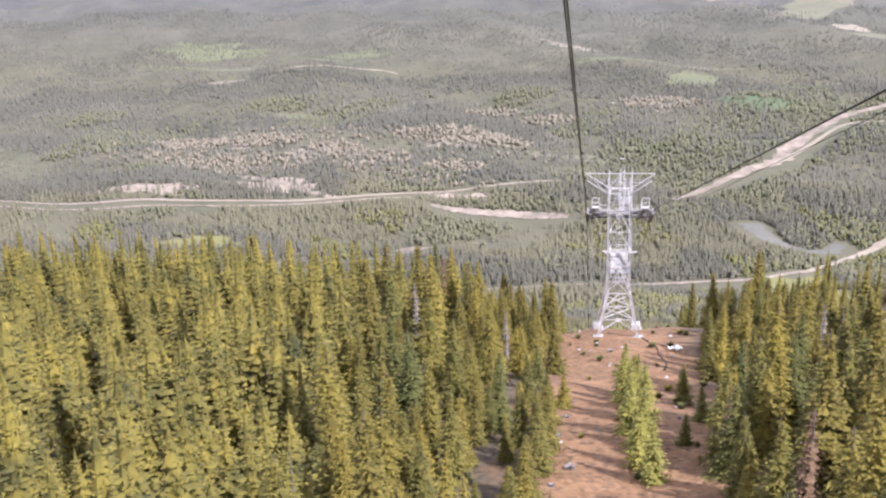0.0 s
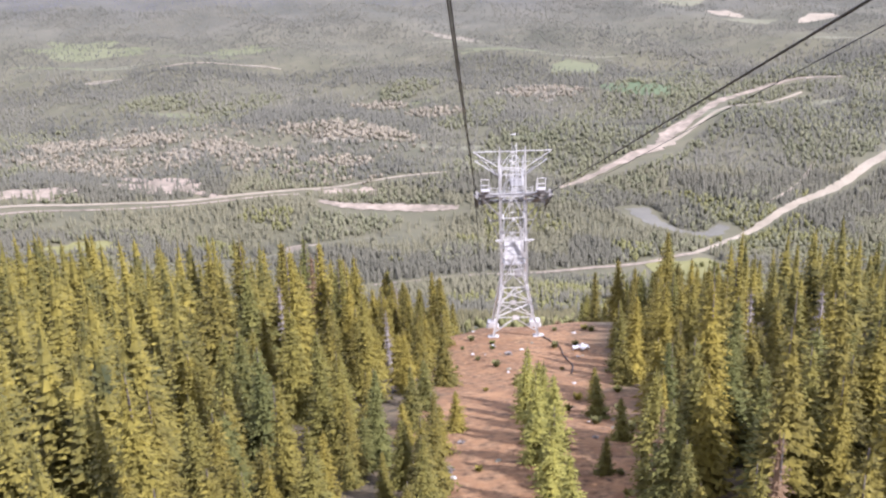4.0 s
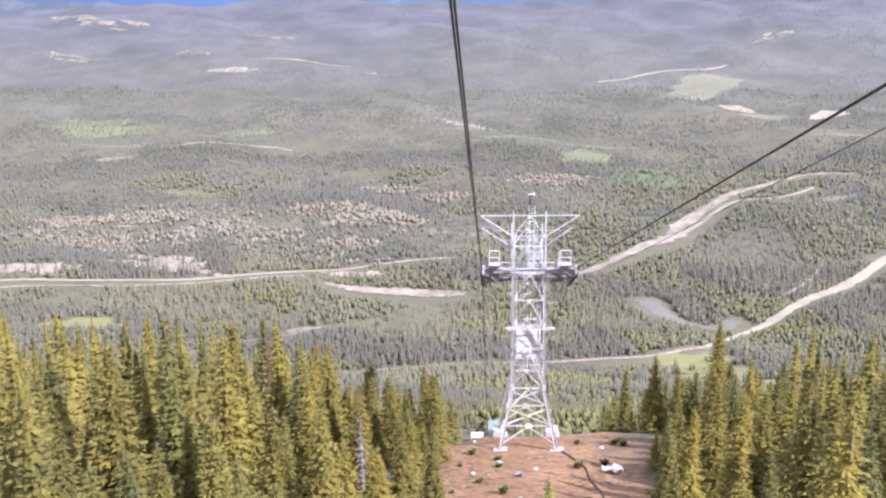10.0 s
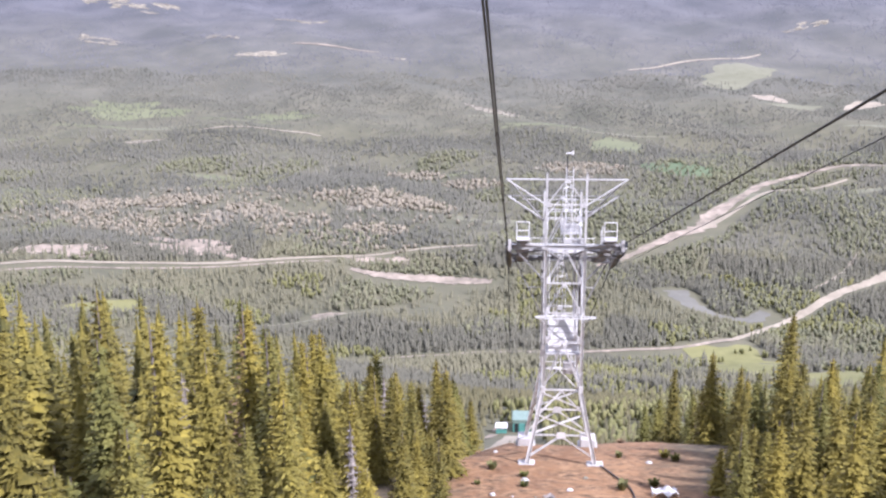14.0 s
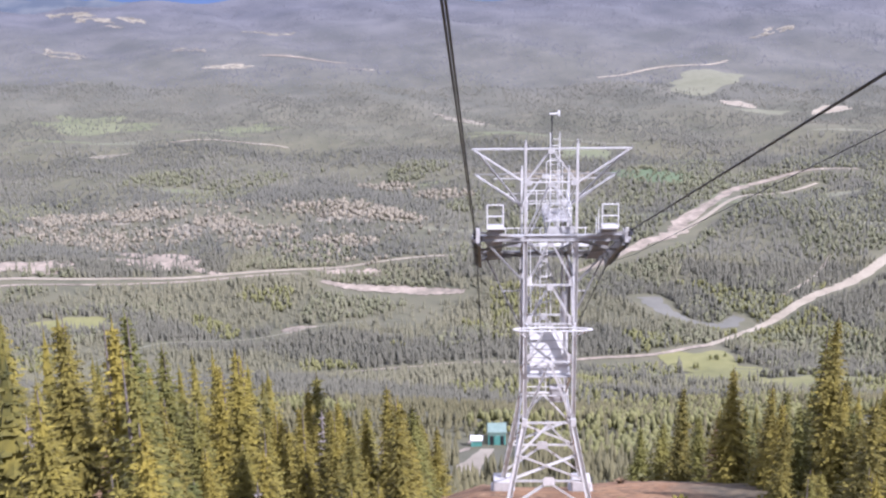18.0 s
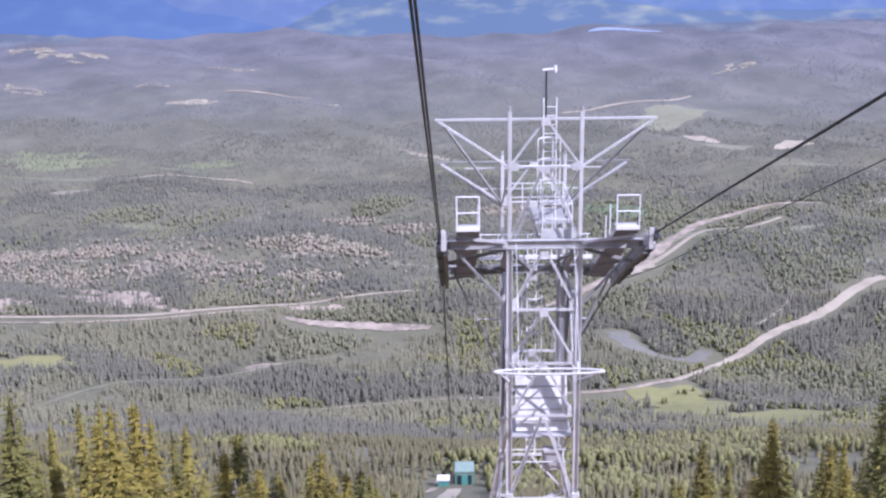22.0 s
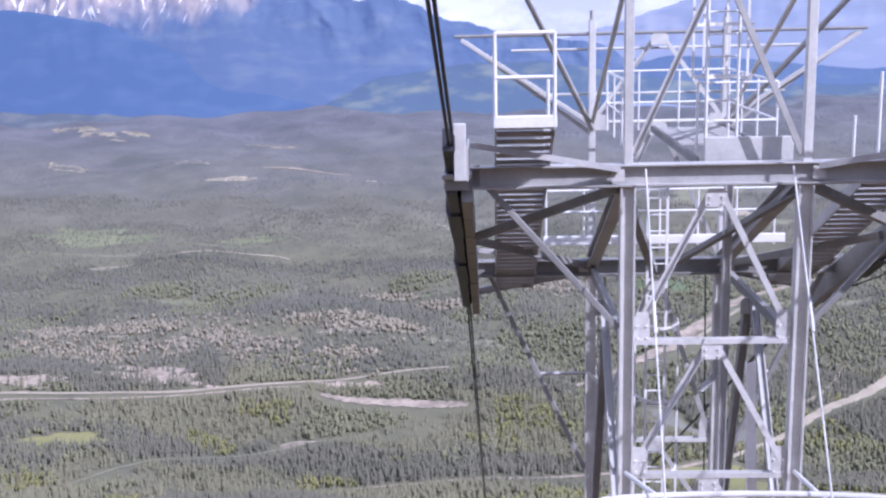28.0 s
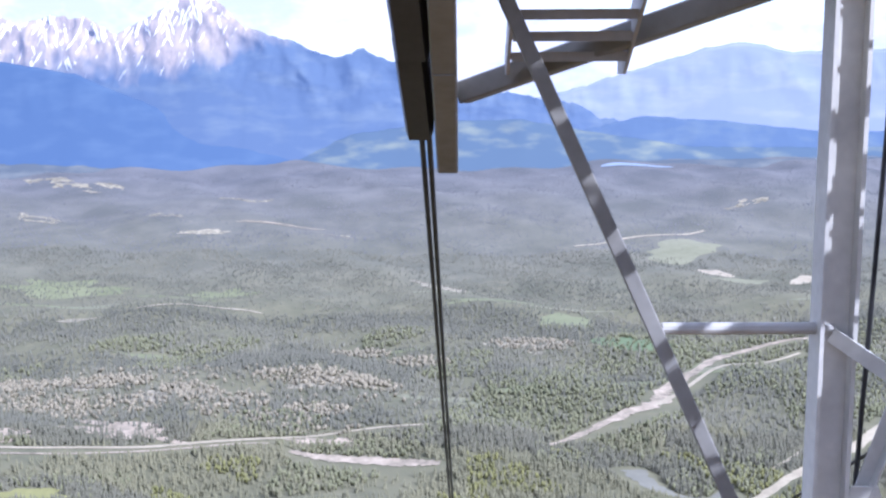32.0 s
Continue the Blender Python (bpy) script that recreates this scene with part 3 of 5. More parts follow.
for s in (-1, 1):
    n = 7
    for k in range(n):
        (y1, z1), (y2, z2) = saddle_curve(k / n), saddle_curve((k + 0.985) / n)
        bm = bmesh.new()
        m, length = frame_between((s * 3.655, y1, z1 + 0.02), (s * 3.63, y2, z2 - 0.025))
        wide, deep = ((0.80, 0.92), (1.02, 1.10), (0.88, 1.0))[k % 3]
        add_prism(bm, [(wide * u, deep * v) for u, v in ((-0.09, -0.42), (0.09, -0.42), (0.12, -0.34), (0.12, -0.03), (0.08, 0.0), (0.05, -0.05), (-0.05, -0.05), (-0.08, 0.0), (-0.12, -0.03), (-0.12, -0.34))], m, length)
        bmesh.ops.recalc_face_normals(bm, faces=bm.faces)
        part("saddle_segment", bm, DARK_STEEL, tower, "dark greased rope saddle segment")
    for k in range(n):
        (y1, z1), (y2, z2) = saddle_curve(k / n), saddle_curve((k + 1) / n)
        bar("saddle_girder", (s * 3.45, y1, z1 - 0.27), (s * 3.45, y2 + (0.3 if k == n - 1 else 0), z2 - 0.26 - (0.16 if k == n - 1 else 0)),
            OLIVE_SHADE_STEEL, tower, "box", 0.15, 0.44)
    # uphill nose: a dark trough between two upright grey plates, on a seat plate at the beam's end
    for k in range(3):
        y1, y2 = -1.3 + 0.36 * k, -1.3 + 0.36 * (k + 1) - 0.02
        bar("nose_segment", (s * 3.65, y1, 15.66 - 0.42 * (y1 + 1.3)), (s * 3.65, y2, 15.66 - 0.42 * (y2 + 1.3)), DARK_STEEL, tower, "box", 0.16, 0.30)
    box_part("nose_plate", (s * 3.49 - 0.10, -1.28, 15.12), (s * 3.49 + 0.06, -1.24, 15.86), GALV, tower, label="pale grey upright plate")
    box_part("nose_plate", (s * 3.42 - 0.012, -1.26, 15.10), (s * 3.42 + 0.012, -0.2, 15.55), GALV_GREY, tower)
    box_part("seat_plate", (s * 3.58 - 0.2, -0.5, 15.02), (s * 3.58 + 0.2, 0.25, 15.09), GALV_GREY, tower)
    box_part("seat_rib", (s * 3.58 - 0.17, -0.42, 14.86), (s * 3.58 + 0.17, -0.38, 15.02), OLIVE_SHADE_STEEL, tower)

# a grating tread with a solid nosing, shared by all the stairs
bm = bmesh.new()
add_box(bm, (-0.36, -0.128, -0.048), (0.36, -0.113, 0.012))
add_box(bm, (-0.36, 0.088, -0.030), (0.36, 0.098, 0.006))
for kb in range(7):
    add_box(bm, (-0.36, -0.092 + kb * 0.026, -0.026), (0.36, -0.077 + kb * 0.026, 0.004))
for kb in range(19):
    add_box(bm, (-0.357 + kb * 0.0396, -0.113, -0.014), (-0.344 + kb * 0.0396, 0.088, 0.002))
TREAD = mesh_of(bm, "tread", GALV_GREY)

# stair catwalks beside each saddle, with a railed landing at the uphill end
for s in (-1, 1):
    xi, xo = s * 2.30, s * 3.05
    stair = part("stair", bmesh.new(), GALV_GREY, tower, "steep open-tread grating stair with plate stringers")
    for x in (xi, xo):
        # plate stringers cut plumb at the top and level at the foot
        bm = bmesh.new()
        side = Matrix(((0, 0, 1, x - 0.01), (1, 0, 0, 0), (0, 1, 0, 0), (0, 0, 0, 1)))
        add_prism(bm, [(-1.15, 15.74), (-1.15, 15.93), (6.72, 11.84), (6.72, 11.72), (6.45, 11.72)], side, 0.02)
        bmesh.ops.recalc_face_normals(bm, faces=bm.faces)
        part("stringer", bm, GALV_GREY, stair)
    for k in range(34):
        f = (k + 0.5) / 34
        tread = new("tread", TREAD)
        tread.parent = stair
        tread.location = ((xi + xo) / 2, -1.1 + 7.6 * f, 15.86 - 4.07 * f)
    landing = part("landing", bmesh.new(), WHITE_STEEL, tower, "white landing with square guard frame")
    box_part("toe_board", (min(xi, xo) - 0.03, -1.24, 15.78), (max(xi, xo) + 0.03, -1.20, 15.94), WHITE_STEEL, landing)
    box_part("deck", (min(xi, xo), -1.20, 15.80), (max(xi, xo), -0.55, 15.85), GALV_GREY, landing)
    for x in (xi, xo):
        bar("guard_post", (x, -1.22, 15.9), (x, -1.22, 16.98), WHITE_STEEL, landing, "tube", 0.05)
    for z in (16.42, 16.97):
        bar("guard_rail", (xo, -1.22, z), (xi, -1.22, z), WHITE_STEEL, landing, "tube", 0.05)
    bar("guard_post", (xi, 0.35, 15.1), (xi, 0.35, 16.3), WHITE_STEEL, landing, "tube", 0.045)
    bar("guard_post", (xi, 1.4, 14.5), (xi, 1.4, 15.6), WHITE_STEEL, landing, "tube", 0.045)

# middle platform with railing, toe plates and the access ladder
deck = part("platform", bmesh.new(), GALV_GREY, tower, "railed service platform with white toe plates")
for k in range(22):
    bar("deck_bar", (-0.2, 2.3 + 0.11 * k, 15.11), (1.08, 2.3 + 0.11 * k, 15.11), GALV_GREY, deck, "box", 0.03, 0.04)
for x in (-0.2, 1.08):
    bar("deck_edge", (x, 0.34, 15.10), (x, 4.8, 15.10), OLIVE_SHADE_STEEL, deck, "channel", 0.06, 0.12)
box_part("toe_plate", (-0.12, 0.30, 15.08), (1.12, 0.34, 15.44), GALV, deck)
box_part("toe_plate", (-2.15, R_Y - 0.45, 12.93), (2.3, R_Y - 0.41, 13.10), WHITE_STEEL, deck)
for z in (13.55, 13.95):
    bar("guard_rail", (-2.2, R_Y - 0.42, z), (2.2, R_Y - 0.42, z), WHITE_STEEL, deck, "tube", 0.04)
for k in range(7):
    x = -2.1 + 0.7 * k
    bar("guard_post", (x, R_Y - 0.42, 12.9), (x, R_Y - 0.42, 13.95), WHITE_STEEL, deck, "tube", 0.04)
for z in (15.6, 16.15):
    for x1, y1, x2, y2 in ((-0.1, 1.0, 1.05, 1.0), (1.05, 1.0, 1.05, 4.4), (-1.05, 2.2, -1.05, 4.4), (-1.05, 4.4, 1.05, 4.4)):
        bar("guard_rail", (x1, y1, z), (x2, y2, z), WHITE_STEEL, deck, "tube", 0.036)
for x, y in ((-0.1, 1.0), (0.35, 1.0), (1.05, 1.0), (1.05, 2.2), (1.05, 3.3), (1.05, 4.4), (0.2, 4.4), (-0.5, 4.4), (-1.05, 4.4), (-1.05, 3.3), (-1.05, 2.2)):
    bar("guard_post", (x, y, 15.12), (x, y, 16.15), WHITE_STEEL, deck, "tube", 0.036)
ladder = part("ladder", bmesh.new(), WHITE_STEEL, tower, "white caged access ladder through the middle of the tower")
for x in (-0.02, 0.42):
    bar("stile", (x, 0.75, 14.9), (x, 0.75, 19.95), WHITE_STEEL, ladder, "tube", 0.045)
for k in range(15):
    bar("rung", (-0.02, 0.75, 15.3 + 0.31 * k), (0.42, 0.75, 15.3 + 0.31 * k), WHITE_STEEL, ladder, "tube", 0.026)
rear_ladder = part("ladder", bmesh.new(), WHITE_STEEL, tower, "white caged ladder below the platform")
for x in (-0.27, 0.08):
    bar("stile", (x, 4.65, 4.6), (x, 4.65, 14.1), WHITE_STEEL, rear_ladder, "box", 0.05, 0.03)
for k in range(31):
    bar("rung", (-0.27, 4.65, 4.7 + 0.305 * k), (0.08, 4.65, 4.7 + 0.305 * k), WHITE_STEEL, rear_ladder, "tube", 0.026)


def cage(parent, x0, y0, rx, ry, levels, straps):
    """Flat hoops bent round the climber's back, joined by upright straps."""
    for z0 in levels:
        bm = bmesh.new()
        rows = []
        for a in np.linspace(0.0, math.pi, 11):
            rows.append([bm.verts.new((x0 + (rx + o) * math.cos(a), y0 + (ry + math.copysign(o, ry)) * math.sin(a), z0 + h)) for o, h in ((0, 0), (0.012, 0), (0.012, 0.05), (0, 0.05))])
        for p, q in zip(rows, rows[1:]):
            for i in range(4):
                bm.faces.new((p[i], p[(i + 1) % 4], q[(i + 1) % 4], q[i]))
        bm.faces.new(rows[0][::-1])
        bm.faces.new(rows[-1])
        bmesh.ops.recalc_face_normals(bm, faces=bm.faces)
        part("cage_hoop", bm, WHITE_STEEL, parent)
    for a in straps:
        x, y = x0 + (rx + 0.006) * math.cos(a), y0 + (ry + math.copysign(0.006, ry)) * math.sin(a)
        bar("cage_strap", (x, y, levels[0]), (x, y, levels[-1]), WHITE_STEEL, parent, "box", 0.035, 0.012)


cage(ladder, 0.2, 0.75, 0.40, 0.62, [16.2 + 0.75 * k for k in range(4)], np.linspace(0.3, math.pi - 0.3, 4))
cage(rear_ladder, -0.1, 4.65, 0.40, -0.62, [7.35, 8.75, 10.15, 11.55], (0.25, 2.89))
# a dark inner post under the platform
bar("inner_post", (0.75, 2.7, 8.6), (0.75, 2.7, 15.1), GALV_GREY, tower, "ibeam", 0.13, 0.13, 0.016, up=(1, 0, 0))

# mast with an anemometer
mast = part("mast", bmesh.new(), DARK_STEEL, tower, "thin dark weather mast with a white sensor head")
bar("mast_tube", (0.0, 0.05, TOP - 0.1), (0.0, 0.05, TOP + 1.62), DARK_STEEL, mast, "tube", 0.06)
bar("sensor_arm", (-0.12, 0.05, TOP + 1.63), (0.30, 0.05, TOP + 1.66), WHITE_STEEL, mast, "tube", 0.08)
bar("sensor_cup", (0.30, 0.05, TOP + 1.55), (0.30, 0.05, TOP + 1.78), WHITE_STEEL, mast, "tube", 0.10)

# bowed guard pipe in front, its struts and the two tether ropes
hoop = part("guard_hoop", bmesh.new(), WHITE_STEEL, tower, "bowed white guard pipe on struts")
for k in range(20):
    a, b = 2 * math.pi * k / 20, 2 * math.pi * (k + 1) / 20
    p, q = [(1.86 * math.cos(c), -2.4 + 0.24 * math.sin(c), 11.2) for c in (a, b)]
    bar("pipe", p, q, GALV, hoop, "tube", 0.085)
for s in (-1, 1):
    bar("hoop_strut", (s * 1.7, -2.4, 11.16), (s * LEG_X, -0.1, 9.9), WHITE_STEEL, hoop, "tube", 0.07)
    bar("hoop_strut", (s * 1.0, -2.3, 11.16), (s * LEG_X, -0.1, 10.6), WHITE_STEEL, hoop, "tube", 0.07)
    bar("tether", (s * 1.0, -0.18, BEAM + 0.1), (s * 1.02, -2.5, 11.25), GALV, hoop, "tube", 0.026)
    bar("turnbuckle", (s * 1.010, -1.17, 13.46), (s * 1.012, -1.40, 13.10), GALV, hoop, "tube", 0.05)
# sheet panel and lower deck inside the body
bm = bmesh.new()
m, length = frame_between((0, 0.3, 7.75), (0, 1.0, 9.7), Vector((0, 1, 0)))
add_prism(bm, [(-0.95, -0.015), (0.95, -0.015), (0.95, 0.015), (-0.95, 0.015)], m, length)
part("sheet_panel", bm, GALV, tower, "pale grey sheet panel inside the tower body")
for k in range(4):
    bar("panel_rib", (-0.95, 0.40 + 0.14 * k, 8.12 + 0.40 * k), (0.95, 0.40 + 0.14 * k, 8.12 + 0.40 * k), GALV_GREY, tower, "angle", 0.05, 0.05, 0.008)
box_part("lower_deck", (-1.1, 0.1, 7.58), (1.1, 1.6, 7.66), GALV_GREY, tower)
for z in (7.1, 6.6):
    bar("deck_rail", (-1.1, 0.1, z), (1.1, 0.1, z), GALV, tower, "tube", 0.05)
box_part("service_box", (0.05, 0.3, 6.15), (0.75, 0.75, 6.95), GALV_GREY, tower, 0.02, label="grey metal service box")
bar("cable_duct", (0.80, 0.45, 8.5), (0.66, 0.45, 12.1), WHITE_STEEL, tower, "channel", 0.14, 0.09)

# footings
for s in (-1, 1):
    for y, z in ((-0.93, 0.25), (R_Y + 0.9, -1.5)):
        bm = bmesh.new()
        add_box(bm, (s * 2.25 - 0.55, y - 0.55, z - 1.6), (s * 2.25 + 0.55, y + 0.55, z - 0.02), None, 0.05)
        add_box(bm, (s * 2.25 - 0.7, y - 0.7, z - 1.9), (s * 2.25 + 0.7, y + 0.7, z - 0.72), None, 0.05)
        part("footing", bm, CONCRETE, tower, "pale concrete footing block")

# ---- ropes ----
def rope(name, pts, radius, label):
    cu = bpy.data.curves.new(name, "CURVE")
    cu.dimensions, cu.bevel_depth, cu.bevel_resolution = "3D", radius, 2
    sp = cu.splines.new("POLY")
    sp.points.add(len(pts) - 1)
    for p, q in zip(sp.points, pts):
        p.co = (*q, 1)
    ob = new(name, cu)
    cu.materials.append(ROPE)
    return tagged(ob, label, "cable", "ropes of the tramway")


def uphill(s, y):
    """Height of the ropes above the slope on the uphill side."""
    y0, z0 = saddle_curve(0.0)
    d = y0 - y
    return z0 + (0.02 + 0.404 * d if s < 0 else 0.14 + 0.3915 * d)


def downhill(y):
    y1, z1 = saddle_curve(1.0)
    d = y - y1
    return z1 - 0.04 - 0.60 * d + 0.000155 * d * d


for s in (-1, 1):
    for dx, label in ((-0.028, "dark greased steel track rope running over the tower saddle"), (0.028, "dark greased steel track rope beside its twin")):
        up = [(s * 3.62 + dx, y, uphill(s, y)) for y in np.linspace(-210, -0.4, 25)]
        over = [(s * 3.62 + dx, *saddle_curve(f)) for f in np.linspace(0.02, 0.98, 12)]
        down = [(s * 3.62 + dx, y, downhill(y)) for y in np.linspace(7.1, 590, 30)]
        rope("track_rope", up + over + down, 0.022 if s < 0 else 0.018, label)

# a thinner, greyer haul rope on the far track
rope("haul_rope", [(4.55, y, 14.4 - 0.40 * y) for y in np.linspace(-210, 1.0, 12)] + [(4.4, 2.0, 13.5), (3.4, 4.5, 12.2)], 0.014, "thin grey haul rope beside the track ropes")

# ---- spruces of the near slope ----
rng = np.random.default_rng(5)


def spruce(seed, height, gap, branches, radius, tufts=2, leaf=1.0):
    """Trunk and crown meshes of one narrow subalpine spruce: tiers of drooping sprays round a close dark core."""
    r = np.random.default_rng(seed)
    bm = bmesh.new()
    bmesh.ops.create_cone(bm, cap_ends=True, segments=7, radius1=height * 0.014 + 0.03, radius2=0.012, depth=height,
                          matrix=Matrix.Translation((0, 0, height / 2)))
    trunk = mesh_of(bm, "trunk", BARK)
    verts, faces = [], []
    lean = r.uniform(-0.02, 0.02, 2)
    phase = r.uniform(0, 6.28, 3)

    def reach(f, a):
        """How far the crown goes at a height and side: fuller and thinner stretches, one-sided gaps."""
        swell = 1 + 0.14 * math.sin(9 * f + phase[0]) + 0.16 * math.sin(a + phase[1] + 4 * f) + 0.10 * math.sin(2 * a + phase[2] - 7 * f)
        return (radius * (1 - f) ** 0.92 * (0.70 + 0.30 * min(1, 6 * f)) + 0.05) * swell

    def tri(*corners):
        o = len(verts)
        verts.extend(c.tolist() for c in corners)
        faces.append((o, o + 1, o + 2))

    tiers = int(height / 0.75)
    for k in range(tiers):
        f0, f1 = 0.08 + 0.90 * k / tiers, min(1.0, 0.08 + 0.90 * (k + 1.9) / tiers)
        tip = np.array([lean[0] * height * f1, lean[1] * height * f1, height * f1])
        ring = []
        for j in range(7):
            a = 0.9 * j + k
            d = 0.50 * reach(f0, a) * r.uniform(0.7, 1.2)
            ring.append(np.array([lean[0] * height * f0 + d * math.cos(a), lean[1] * height * f0 + d * math.sin(a), height * f0]))
        for j in range(7):
            tri(ring[j], ring[(j + 1) % 7], tip)
    whorls = int(0.93 * height / gap)
    for k in range(whorls):
        f = 0.05 + 0.93 * (k + r.uniform(0, 0.45)) / whorls
        n = max(5, int(branches * (0.55 + 0.45 * (1 - f))))
        for j in range(n):
            if r.random() < 0.07:
                continue
            a = 2 * math.pi * (j + r.uniform(-0.4, 0.4)) / n + k * 2.4
            length = reach(f, a) * r.uniform(0.72, 1.16)
            droop = 0.22 + 0.40 * (1 - f) + r.uniform(-0.15, 0.18)
            ca, sa = math.cos(a), math.sin(a)
            base = np.array([lean[0] * height * f, lean[1] * height * f, height * f])
            out = np.array([ca, sa, -droop])
            flat = np.array([-sa, ca, 0.0])
            curl = np.array([0, 0, 0.20 * length])

            def along(q):
                return base + out * length * q + curl * q * q

            wide = leaf * (0.17 * length + 0.04) * r.uniform(0.75, 1.25)
            sag = np.array([0, 0, -0.30 * wide])
            foot, tip = along(0.12), along(0.86)
            for side in (-1, 1):
                wing = along(r.uniform(0.50, 0.68)) + flat * side * wide + sag
                tri(foot, wing, tip)
                for q in np.linspace(0.30, 0.98, tufts):
                    t = leaf * (0.08 + 0.085 * length) * r.uniform(0.7, 1.35)
                    p = along(q) + flat * side * wide * 0.5 + np.array([0, 0, r.uniform(-0.08, 0.06)])
                    way = out * 0.8 + flat * side * r.uniform(0.35, 1.0) + np.array([0, 0, r.uniform(-0.25, 0.35)])
                    edge = np.cross(way, r.uniform(-1, 1, 3))
                    edge *= 0.42 * t / (np.linalg.norm(edge) + 1e-6)
                    tri(p - edge, p + edge, p + way * t * 1.25)
    for a in (0, 1.57):
        side = np.array([0.05 * math.cos(a), 0.05 * math.sin(a), 0.0])
        low = np.array([lean[0] * height, lean[1] * height, height * 0.93])
        tri(low + side, low - side, low + np.array([0, 0, height * 0.10]))
    crown = bpy.data.meshes.new("crown")
    crown.from_pydata(verts, [], faces)
    crown.materials.append(NEEDLES)
    return trunk, crown


HEIGHTS = (8.2, 9.6, 10.8, 7.2, 9.0, 11.6, 6.0)
KINDS = []
for k, h in enumerate(HEIGHTS):
    KINDS.append((h, *spruce(20 + k, h, 0.29, 12, (0.86 + 0.062 * h) * (0.86, 1.12, 0.95, 1.18, 1.0, 0.90, 1.05)[k], 4)))
bare_trunk, bare_crown = spruce(77, 8.2, 0.5, 5, 0.55)
bare_crown.materials[0] = DEAD
rusty_crown = spruce(78, 8.2, 0.36, 9, 0.9)[1]
rusty_crown.materials[0] = RUSTY


def stand(x, y):
    """Whether trees grow here: on both sides of the cleared line, thinning out beyond the crest."""
    back = max(0.0, -y)
    edge_l = -7.0 + 0.045 * min(back, 60) - 0.5 * math.sin(y / 5.0)
    edge_r = 9.8 - 0.088 * min(back, 60) + 0.6 * math.sin(y / 6.0 + 1)
    return x < edge_l or x > edge_r


def grown(x, y):
    """Trees stand taller away from the cleared line."""
    if x < 0:
        tall = min(1.2, max(0.62, 0.67 + (-x - 9) * 0.040 + max(0, -y - 25) * 0.001))
        if y > -6:
            return max(0.82 + 0.024 * min(12, max(0, y)), tall)
        return tall - 0.05 * min(1, max(0, (-x - 12) / 6)) * min(1, max(0, (y + 34) / 10))
    return min(1.25, 0.74 + (x - 8) * 0.012 + max(0, -y - 18) * 0.010 + 0.008 * min(12, max(0, y + 2)))


spots = []
STEP = 3.05
for i in range(-33, 34):
    for j in range(-28, 13):
        x = (i + rng.uniform(-0.48, 0.48)) * STEP
        y = (j + rng.uniform(-0.48, 0.48)) * STEP
        keep = rng.random()
        if not stand(x, y) or keep < 0.10:
            continue
        if y > 16 and keep < 0.4:
            continue
        if x > 0.47 * (y + 128) + 4 or x < -0.58 * (y + 128) - 5:
            continue
        spots.append((x, y, rng.random(), rng.uniform(0.66, 1.16) * (1.08 if rng.random() < 0.13 else 1), rng.uniform(0, 6.28)))
spots.sort(key=lambda p: abs(p[0]) + 0.15 * abs(p[1] + 25))
EDGE_LABEL = "narrow yellow-green spruce on the slope beside the clearing"
STAND_LABEL = "slim sunlit spruce with drooping branches in the dense stand"


def fitted(size, x, y, h):
    """A tree's scale; past the crest those near the clearing stay low."""
    size = min(size * grown(x, y), 13.0 / h)
    if x < -17 and y > -16:
        return min(1.12 * size, 12.2 / h)
    return min(size, (7.8 if -13 < x < 9 else 10.5) / h) if y > -8 else size


def plant(x, y, kind, size, turn, label, group="spruces of the near stand", name_of=""):
    h, trunk, crown = kind
    tree = thing(name_of, (x, y, float(land(x, y)) - 0.15), label, "tree", group) if name_of else thing("spruce_tree", (x, y, float(land(x, y)) - 0.15), label, "tree", group)
    tree.rotation_euler, tree.scale = (0, 0, turn), (1.32 * size, 1.32 * size, size)
    for name, me in (("trunk", trunk), ("crown", crown)):
        ob = new(name, me)
        ob.parent = tree
    return tree


for n, (x, y, pick, size, turn) in enumerate(spots[:292]):
    if n % 23 == 11:
        dead = (n // 23) % 3 == 0
        plant(x, y, (8.2, bare_trunk, rusty_crown if dead else bare_crown), fitted(size, x, y, 8.2), turn,
              "dead spruce with rust-brown needles among green ones" if dead else "bare grey dead spruce standing among green ones")
        continue
    plant(x, y, KINDS[int(pick * len(KINDS))], fitted(size, x, y, HEIGHTS[int(pick * len(KINDS))]), turn, EDGE_LABEL if -11 < x < 13 else STAND_LABEL)
# a clump of pale young larches left standing in the cleared line, and single small spruces
LARCHES = []
for k, h in enumerate((7.0, 5.6, 6.2)):
    trunk, crown = spruce(90 + k, h, 0.30, 10, 1.25, 4)
    crown.materials[0] = LARCH
    LARCHES.append((h, trunk, crown))
for x, y, k, size in ((-0.1, -30, 0, 0.78), (0.5, -32, 1, 0.82), (-0.3, -34, 2, 0.8), (0.7, -37, 0, 0.74), (0.0, -40, 1, 0.9), (0.9, -42, 2, 0.85), (-0.3, -45, 0, 0.78), (0.6, -48, 1, 0.9), (0.1, -52, 2, 0.8), (0.9, -55, 0, 0.7)):
    plant(x, y, LARCHES[k], size, x * 9, "pale green young larch in the bare cleared line", "young trees in the clearing", "larch_tree")
for x, y, k, size in ((4.6, -33, 6, 0.62), (3.6, -47, 6, 0.45), (5.2, -26, 6, 0.5), (5.4, -40, 6, 0.55)):
    plant(x, y, KINDS[k], size, x * 9, "young spruce standing alone in the bare cleared line", "young trees in the clearing")

